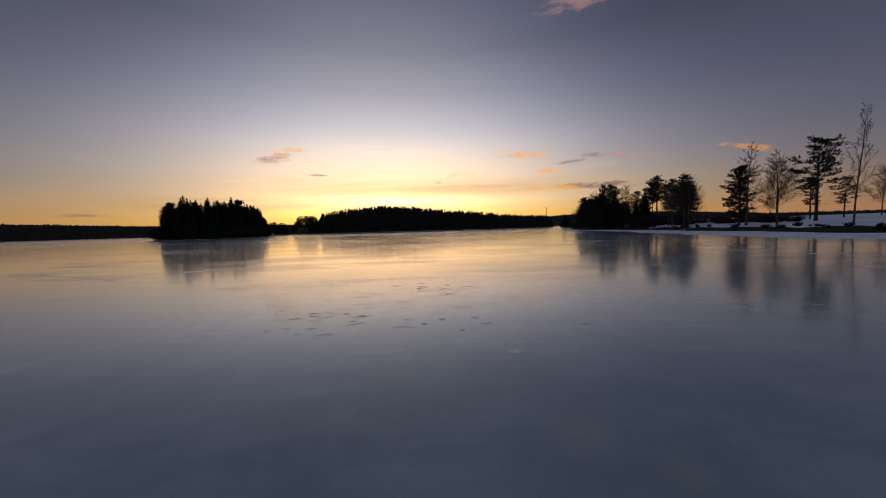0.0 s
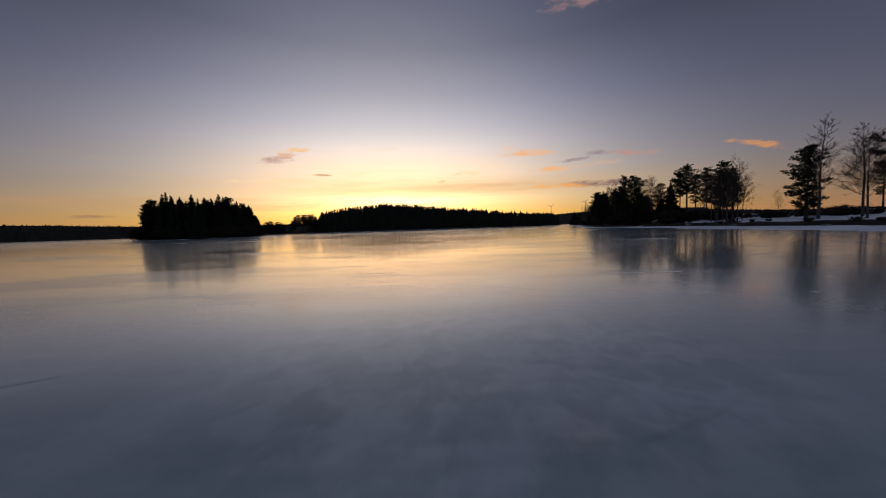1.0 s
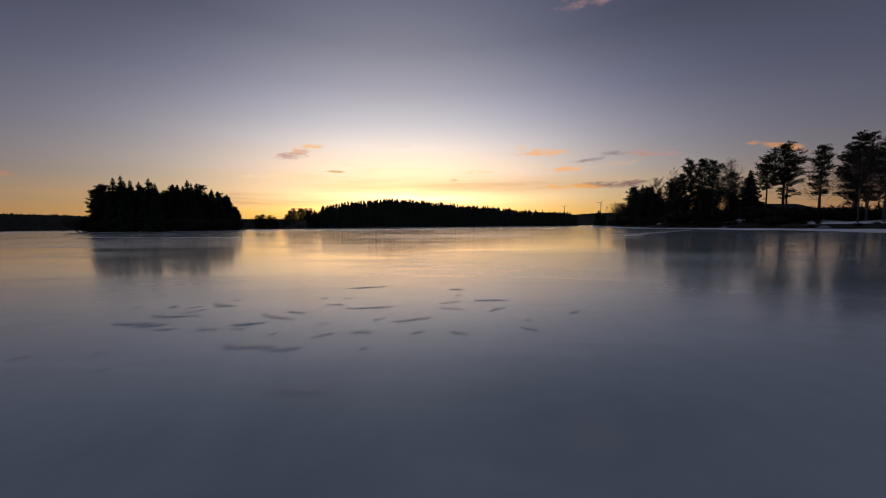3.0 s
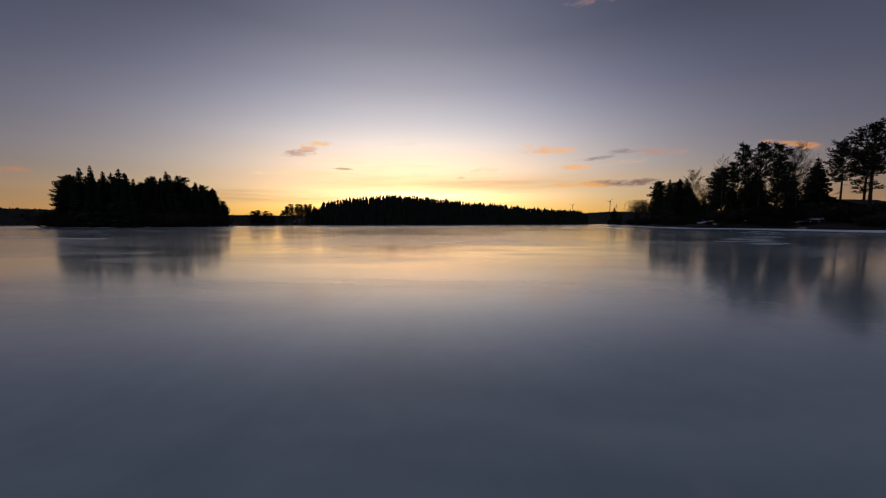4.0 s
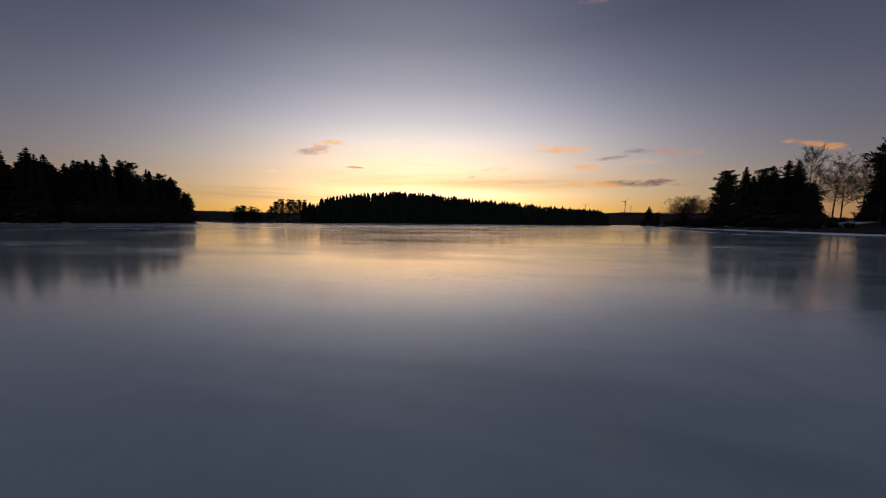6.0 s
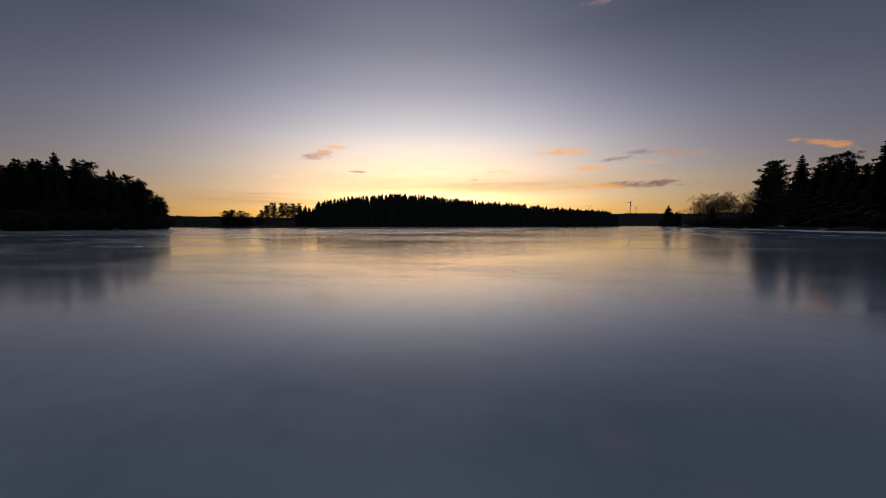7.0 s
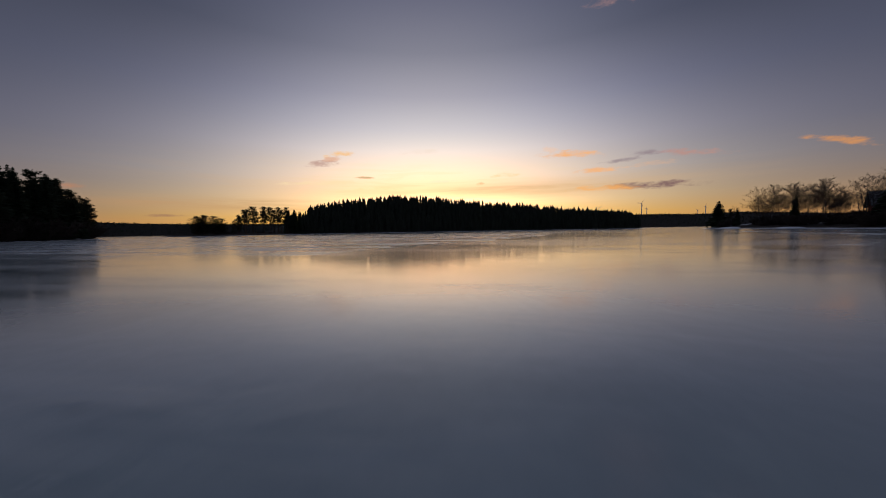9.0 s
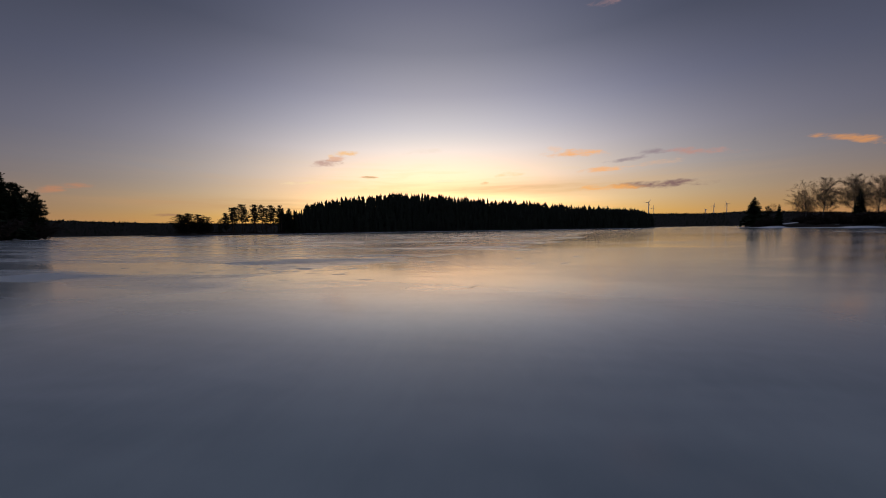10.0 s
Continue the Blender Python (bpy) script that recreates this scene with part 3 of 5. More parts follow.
def bush(seed, h=2.4, name="bush"):
    """A low leafless shrub of many stems with a dense tangle of twigs."""
    rng = random.Random(seed)
    tree = new(name)
    stems, twigs = Soup(), Soup()
    for i in range(44):
        g, t = rng.random() * 6.28, rng.uniform(0.0, 0.75)
        d = Vector((math.cos(g) * t, math.sin(g) * t, 1)).normalized()
        b = Vector((math.cos(g), math.sin(g), 0)) * rng.uniform(0, 0.35) * h
        b.z = -0.05 * h
        e = b + d * h * rng.uniform(0.6, 1.05)
        stems.tube([b, b.lerp(e, 0.5) + Vector((rng.gauss(0, 1), rng.gauss(0, 1), 0)) * 0.04 * h, e], [0.012 * h, 0.008 * h, 0.003 * h], 4, False)
        for _ in range(26):
            q = b.lerp(e, rng.uniform(0.15, 1.0))
            dd = (d + Vector((rng.gauss(0, 0.8), rng.gauss(0, 0.8), rng.gauss(0, 0.5)))).normalized() * h * rng.uniform(0.12, 0.3)
            s = dd.orthogonal().normalized() * h * 0.02
            twigs.face(q - s, q + s, q + dd)
    part("stem", stems, TWIG, tree)["kind"] = "stuff"
    part("crown", twigs, TWIG, tree)["kind"] = "stuff"
    return tree


TREE_LABELS = {
    "spruce": ("dark green spruce with drooping tiers, in silhouette", "spruce"),
    "pine": ("dark Scots pine with a bare lower trunk", "pine"),
    "birch": ("bare leafless birch with fine twigs", "birch"),
    "bush": ("dark leafless shrub on the lake bank", "bush"),
}
KINDS = {
    "spruce": [lambda: spruce(1), lambda: spruce(2, spread=0.2), lambda: spruce(3, spread=0.15), lambda: spruce(4, spread=0.23)],
    "pine": [lambda: pine(11, bare=0.32, spread=0.16, limbs=40), lambda: pine(12, bare=0.46, spread=0.18, top=0.5), lambda: pine(13, bare=0.14, spread=0.19, limbs=50, fill=1.2), lambda: pine(14, bare=0.44, spread=0.16, lean=0.05),
             lambda: pine(15, bare=0.08, spread=0.2, limbs=54, fill=1.2, top=0.4), lambda: pine(16, bare=0.36, spread=0.22, top=0.5),
             lambda: pine(17, bare=0.24, spread=0.14, limbs=50, pads=6, top=0.5), lambda: pine(18, bare=0.32, spread=0.13, limbs=44, pads=6, top=0.5, lean=0.03),
             lambda: pine(29, bare=0.40, spread=0.23, limbs=40, pads=7, top=0.56, flat=0.45, low=0.7, lean=0.01), lambda: pine(20, bare=0.46, spread=0.19, limbs=44, pads=7, top=0.42, flat=0.5),
             lambda: pine(41, bare=0.14, spread=0.18, limbs=58, pads=7, top=0.35, fill=1.4), lambda: pine(42, bare=0.2, spread=0.165, limbs=54, pads=7, top=0.4, fill=1.35, lean=0.03),
             lambda: pine(43, bare=0.40, spread=0.125, limbs=34, pads=5, top=0.45)],
    "birch": [lambda: birch(21, forks=38, fine=8), lambda: birch(22, lean=0.10, spread=0.15, forks=36, fine=7), lambda: birch(23, spread=0.21, forks=60, fine=14, steep=1.3), lambda: birch(24, lean=0.14, forks=30, fine=7), lambda: birch(25, lean=0.09, spread=0.115, forks=40, fine=6, steep=2.2)],
    "bush": [lambda: bush(31), lambda: bush(32), lambda: bush(33)],
}
built = {}


def plant(kind, x, y, z, h, variant=0, turn=None, group="", wide=1.0, label=""):
    """Sets a tree of a kind on the ground at x, y."""
    variant %= len(KINDS[kind])
    base = 2.4 if kind == "bush" else 10.0
    s = h / base
    if turn is None:
        turn = (x * 37.0 + y * 91.0) % 360
    m = pose(x, y, z, 0, 0, turn)
    if (kind, variant) in built:
        ob = copy_thing(built[kind, variant], m)
    else:
        ob = built[kind, variant] = KINDS[kind][variant]()
        ob.matrix_basis = m
    ob.scale = (s * wide, s * wide, s)
    text, category = TREE_LABELS[kind]
    return tagged(ob, label or text, category, group)


# ---- the lake and the land ----
ice = Soup()
N = 24
xs = [-4200 + 8400 * i / N for i in range(N + 1)]
ys = [-3000 + 7200 * i / N for i in range(N + 1)]
for yv in ys:
    for xv in xs:
        ice.v.append((xv, yv, 0.0))
for j in range(N):
    for i in range(N):
        k = j * (N + 1) + i
        ice.f.append((k, k + 1, k + N + 2, k + N + 1))
solid("lake_ice", ice, ICE, "grey-blue frozen lake with frosted glossy ice", "ice", "structure")

SHORE_Y = [-400, -120, -60, 0, 25, 40, 52, 64, 76, 86, 96, 106, 114, 122, 132, 145, 160, 175, 190, 204, 214, 219, 223, 228, 236, 250]
SHORE_X = [70, 56, 48, 42, 40.5, 40.5, 41.5, 42.5, 42, 40, 38.5, 39.5, 42.5, 45.5, 49, 54, 59, 63.5, 66.5, 69, 71.5, 75, 84, 110, 190, 420]


def shore_x(y):
    return float(np.interp(y, SHORE_Y, SHORE_X)) + 0.9 * math.sin(y * 0.31) + 0.5 * math.sin(y * 0.83 + 1)


def north_y(x):
    return float(np.interp(x, SHORE_X[-7:], SHORE_Y[-7:]))


def inland(x, y):
    """Distance from the right-hand shoreline, about."""
    d = x - shore_x(y)
    return min(d, (north_y(x) - y) * 0.8) if x > 71.5 else d


def land_z(x, y):
    d = inland(x, y)
    if d <= 0:
        return -0.05 + 0.1 * d
    z = float(np.interp(d, [0, 0.6, 2.0, 4.0, 10, 30, 70, 150, 400], [0.0, 0.28, 0.55, 0.7, 0.95, 1.7, 2.6, 3.4, 6.0]))
    z += 0.5 * float(np.interp(d, [4, 9, 30, 70], [0, 1, 1, 0])) * float(np.interp(y, [76, 90, 205, 222], [0, 1, 1, 0]))
    return z + (noise.noise(Vector((x * 0.25, y * 0.25, 0))) * 0.22 + noise.noise(Vector((x * 0.9, y * 0.9, 3))) * 0.07) * min(1, d / 3)


offs = [-0.4, 0.0, 0.6, 1.3, 2.1, 3.0, 4.0, 5.2, 6.6, 8.2, 10, 12, 14.5, 17.5, 21, 26, 33, 42, 55, 75, 105, 150, 220, 330]
rows_y = [-400, -330, -270, -220, -180, -150, -125, -105, -88] + [-75 + 1.6 * i for i in range(204)]
bank, field = Soup(), Soup()
grid = [[(shore_x(yv) + o, yv) for o in offs] for yv in rows_y]
pts = [[(x, y, land_z(x, y)) for x, y in row] for row in grid]
for target in (bank, field):
    target.v = [p for row in pts for p in row]
for j in range(len(rows_y) - 1):
    for i in range(len(offs) - 1):
        k = j * len(offs) + i
        x, y, z = (sum(c) / 4 for c in zip(pts[j][i], pts[j][i + 1], pts[j + 1][i], pts[j + 1][i + 1]))
        d = inland(x, y)
        n = noise.noise(Vector((x * 0.16, y * 0.16, 7)))
        wooded = 72 + 9 * noise.noise(Vector((x * 0.09, y * 0.09, 21))) + (x - 45) * 0.22 < y
        dark = d < 3.6 + 2.2 * n if not wooded else (d < 5 + 2 * n or (d < 30 and n > (0.0 if y < 125 else 0.04)))
        (bank if dark else field).f.append((k, k + 1, k + len(offs) + 1, k + len(offs)))
solid("shore_bank", bank, EARTH, "dark bare earth and dead grass along the lake bank", "bank", "structure", True)
solid("snow_field", field, SNOW, "snow-covered field rising behind the shore trees", "snow", "structure", True)

# the shelf of snow on the ice along the bank
shelf = Soup()
cols = [1.0, 0.92, 0.75, 0.5, 0.25, 0.0]
lift = [0.004, 0.03, 0.06, 0.075, 0.09, 0.10]
ny = 0
for i in range(330):
    yv = -100 + i * 1.0
    if yv > 221:
        break
    wide = float(np.interp(yv, [-100, 20, 40, 60, 76, 90, 120, 170, 221], [10, 10.5, 10.5, 8.5, 5, 3.0, 2.4, 2.6, 1.6]))
    wide *= 1 + 0.35 * noise.noise(Vector((yv * 0.12, 0, 0))) + 0.2 * noise.noise(Vector((yv * 0.5, 4, 0)))
    for c, l in zip(cols, lift):
        shelf.v.append((shore_x(yv) + 0.25 - wide * c, yv, l * (1 + 0.4 * noise.noise(Vector((yv * 0.4, c * 5, 2))))))
    ny += 1
for j in range(ny - 1):
    for i in range(len(cols) - 1):
        k = j * len(cols) + i
        shelf.f.append((k, k + 1, k + len(cols) + 1, k + len(cols)))
solid("snow_shelf", shelf, SNOW, "shelf of white snow on the ice edge", "snow", "structure", True)


def mound(name, cx, cy, ax, ay, top, mat, label, category, rim=0.0, turn=0.0, seed=0):
    """Low rounded ground with an uneven outline."""
    s = Soup()
    rings, sides = 9, 48
    for r in range(rings + 1):
        f = r / rings
        for k in range(sides):
            g = 2 * math.pi * k / sides
            e = 1 + 0.13 * noise.noise(Vector((math.cos(g) * 1.6, math.sin(g) * 1.6, seed))) + 0.05 * noise.noise(Vector((math.cos(g) * 5, math.sin(g) * 5, seed)))
            lx, ly = ax * f * e * math.cos(g), ay * f * e * math.sin(g)
            c, t = math.cos(radians(turn)), math.sin(radians(turn))
            z = top * (1 - f ** 3) + 0.35 * noise.noise(Vector((lx * 0.3, ly * 0.3, seed))) * (1 - f) * min(1, top)
            s.v.append((cx + lx * c - ly * t, cy + lx * t + ly * c, z if r < rings else -0.05))
    for r in range(rings):
        for k in range(sides):
            a, b = r * sides + k, r * sides + (k + 1) % sides
            s.f.append((a, b, b + sides, a + sides))
    solid(name, s, mat, label, category, "structure", True)


mound("island_ground", -100, 135, 17.5, 23, 1.5, EARTH, "dark earth of a wooded island", "island", seed=1)
mound("island_snow_rim", -100, 135, 19.6, 25.4, 0.32, SNOW, "thin rim of snow round the island", "snow", seed=1)
mound("spit_ground", -110, 226, 13, 34, 0.9, EARTH, "low dark spit of land with pines", "spit", seed=2, turn=-20)
mound("spit_snow_rim", -110, 226, 14.6, 36, 0.3, SNOW, "thin rim of snow round the spit", "snow", seed=2, turn=-20)

mound("snow_heap", 67.2, 197.0, 2.4, 4.5, 0.4, SNOW, "low heap of snow on the shore", "snow", seed=6)
mound("snow_heap", 61.8, 172.0, 1.6, 3.6, 0.3, SNOW, "low heap of snow on the shore", "snow", seed=8)

# the wooded hill across the lake
HILL_X = [-150, -135, -121, -100, -80, -67, -45, -30, 0, 35, 55, 75, 105, 141, 175, 240]
HILL_TOP = [2, 15.5, 18.5, 22.8, 25.8, 26.4, 25.4, 23.8, 20.4, 17.2, 15.2, 13.8, 14.4, 15.5, 14.5, 12.5]
HILL_SHORE = [258, 258, 262, 270, 278, 282, 286, 288, 290, 292, 294, 300, 345, 418, 470, 560]


def hill_ground(x, y):
    top, s = np.interp(x, HILL_X, HILL_TOP), np.interp(x, HILL_X, HILL_SHORE)
    u = min(1.0, max(0.0, (y - s) / 30))
    return 0.3 * min(1, max(-0.3, (y - s) / 3)) + max(0.6, top - 10.5) * u * u * (3 - 2 * u)


hill = Soup()
hx = [-150 + 6 * i for i in range(46)]
hd = [-1, 1, 3, 6, 10, 15, 21, 28, 40, 70, 140, 300]
for xv in hx:
    s0 = float(np.interp(xv, HILL_X, HILL_SHORE)) + 2.0 * noise.noise(Vector((xv * 0.08, 0, 5)))
    for d in hd:
        hill.v.append((xv, s0 + d, hill_ground(xv, s0 + d)))
for i in range(len(hx) - 1):
    for j in range(len(hd) - 1):
        k = i * len(hd) + j
        hill.f.append((k, k + len(hd), k + len(hd) + 1, k + 1))
solid("wooded_hill", hill, EARTH, "dark ground of the wooded hill across the lake", "hill", "structure", True)
rim = Soup()
for i, xv in enumerate(hx):
    s0 = float(np.interp(xv, HILL_X, HILL_SHORE)) + 2.0 * noise.noise(Vector((xv * 0.08, 0, 5)))
    for d, z in ((-3.4 - 2 * noise.noise(Vector((xv * 0.1, 3, 0))), 0.004), (-1.5, 0.10), (0.2, 0.14)):
        rim.v.append((xv, s0 + d, z))
for i in range(len(hx) - 1):
    for j in range(2):
        k = i * 3 + j
        rim.f.append((k, k + 3, k + 4, k + 1))
solid("hill_snow_rim", rim, SNOW, "white snow line at the foot of the hill", "snow", "structure", True)


def far_spruce(s, x, y, z, h, wide, rng, sides=6, tiers=4):
    """A spruce far off: ragged stacked skirts."""
    for t in range(tiers):
        a, b = t / tiers, min(1.0, (t + 1.5) / tiers)
        r = wide * (1 - a * 0.82)
        top = (x + rng.uniform(-0.04, 0.04) * h, y, z + h * (b if t < tiers - 1 else 1.0))
        g0 = rng.random() * 6.28
        ring = [(x + r * rng.uniform(0.65, 1.2) * math.cos(g0 + 6.283 * k / sides), y + r * rng.uniform(0.65, 1.2) * math.sin(g0 + 6.283 * k / sides),
                 z + h * (a + rng.uniform(-0.03, 0.05))) for k in range(sides)]
        n = len(s.v)
        s.v += ring + [top]
        s.f += [(n + k, n + (k + 1) % sides, n + sides) for k in range(sides)]


rng = random.Random(5)
woods = Soup()
for xi in range(-117, 114):
    for row in range(8):
        x = xi + rng.uniform(-0.9, 0.9)
        if rng.random() < 0.16:
            continue
        s0 = float(np.interp(x, HILL_X, HILL_SHORE))
        y = s0 + 1.5 + row * 4.4 + rng.uniform(0, 4.4)
        g = hill_ground(x, y)
        want = float(np.interp(x, HILL_X, HILL_TOP))
        room = max(4.5, want - hill_ground(x, s0 + 30)) if row or x < -106 else 7.5
        h = room * rng.choice((0.78, 0.84, 0.88, 0.90, 0.93, 0.97, 1.06)) * rng.uniform(0.96, 1.04)
        far_spruce(woods, x, y, g - 0.2, h, h * rng.uniform(0.15, 0.27), rng)
tagged(new("hill_forest", woods.mesh("hill_forest", WOODS)), "dense dark spruce forest covering a low hill", "forest", "", "stuff")


def far_band(name, az0, az1, dist, tops, tree, count, label, seed, cx=0.0, cy=60.0, depth=70.0, sides=5):
    """A far strip of wooded land along an arc: ground and many trees."""
    r = random.Random(seed)
    g, s = Soup(), Soup()
    steps = max(8, int((az1 - az0) / 1.5))
    for i in range(steps + 1):
        az = az0 + (az1 - az0) * i / steps
        a = radians(az)
        top = float(np.interp(az, [t[0] for t in tops], [t[1] for t in tops]))
        for dd, z in ((-0.15, -0.5), (0.0, 0.3), (0.5, max(0.5, top - tree) * 0.75), (1.0, max(0.5, top - tree)), (2.2, max(0.5, top - tree) * 0.8)):
            q = dist + dd * depth
            g.v.append((cx + q * math.sin(a), cy + q * math.cos(a), z))
    for i in range(steps):
        for j in range(4):
            k = i * 5 + j
            g.f.append((k, k + 1, k + 6, k + 5))
    solid(name + "_ground", g, EARTH, label, "ridge", "structure", True)
    for _ in range(count):
        az = r.uniform(az0, az1)
        u = r.random()
        top = float(np.interp(az, [t[0] for t in tops], [t[1] for t in tops]))
        base = float(np.interp(u, [0, 0.5, 1.0], [0.3, max(0.5, top - tree) * 0.75, max(0.5, top - tree)]))
        q = dist + u * depth
        h = tree * r.uniform(0.7, 1.12)
        far_spruce(s, cx + q * math.sin(radians(az)), cy + q * math.cos(radians(az)), base - 0.3, h, h * r.uniform(0.2, 0.34), r, sides, 2)
    tagged(new(name + "_forest", s.mesh(name + "_forest", WOODS)), "distant dark line of conifer forest", "forest", "", "stuff")


far_band("far_shore", -85, -20, 640, [(-85, 27), (-57, 25), (-50, 22), (-44, 21), (-30, 21), (-20, 19)], 2.6, 5200, "far low wooded shore of the lake", 41)
far_band("back_ridge", 4, 66, 1500, [(4, 40), (14, 52), (22, 66), (26, 62), (29, 58), (33, 62), (38, 52), (45, 34), (66, 24)], 6, 4200, "distant wooded ridge below the wind turbines", 42, depth=260)
far_band("near_treeline", 40, 100, 205, [(40, 3.9), (60, 4.1), (80, 4.5), (100, 5.0)], 1.3, 3000, "dark treeline at the far edge of the snow field", 43, cy=40.0, depth=40)
far_band("rear_shore", 100, 275, 900, [(100, 16), (180, 20), (275, 15)], 11, 1500, "wooded shore behind, across the lake", 44, depth=120)

# ---- wind turbines on the ridge ----
def wind_turbine(x, y, base, hub, blade, spin, face):
    t = new("wind_turbine")
    t.matrix_basis = pose(x, y, 0, 0, 0, face)
    tower = Soup()
    tower.tube([Vector((0, 0, z)) for z in (-0.5, base + (hub - base) * 0.5, hub - 1.5)], [2.0, 1.6, 1.2], 12)
    part("tower", tower, WHITE, t, smooth=True)
    nacelle = Soup()
    nacelle.tube([Vector((0, yy, hub)) for yy in (-4.0, -3.2, 4.5, 6.5)], [1.6, 2.2, 2.2, 1.2], 8)
    part("nacelle", nacelle, WHITE, t)
    hubm = Soup()
    hubm.tube([Vector((0, yy, hub)) for yy in (-6.5, -5.6, -4.0)], [0.5, 1.8, 2.0], 10)
    part("hub", hubm, WHITE, t, smooth=True)
    for k in range(3):
        a = radians(spin + 120 * k)
        d, s = Vector((math.sin(a), 0, math.cos(a))), Vector((math.cos(a), 0, -math.sin(a)))
        c = Vector((0, -5.4, hub))
        b = Soup()
        for th in (-0.3, 0.3):
            b.face(*[c + d * u * blade + s * q + Vector((0, th * (1 - 0.8 * u), 0)) for u, q in ((0.02, -0.7), (0.2, -1.4), (1.0, -0.25), (1.0, 0.25), (0.2, 0.7), (0.02, 0.7))])
        n = 6
        for q in range(n):
            b.f.append((q, (q + 1) % n, n + (q + 1) % n, n + q))
        part("blade", b, WHITE, t)
    return tagged(t, "white three-bladed wind turbine on the distant ridge", "wind turbine", "wind turbines")


for az, dist, base, hub, blade, spin in ((22.5, 1700, 38, 107, 20, 40), (23.2, 2500, 50, 122, 19, 10), (29.2, 2500, 50, 98, 14, 75), (30.0, 2200, 46, 104, 15, 20), (31.3, 2100, 46, 106, 16, 95), (16.8, 2300, 44, 125, 26, 55)):
    wind_turbine(dist * math.sin(radians(az)), 80 + dist * math.cos(radians(az)), base, hub, blade, spin, 180 - az + 170)

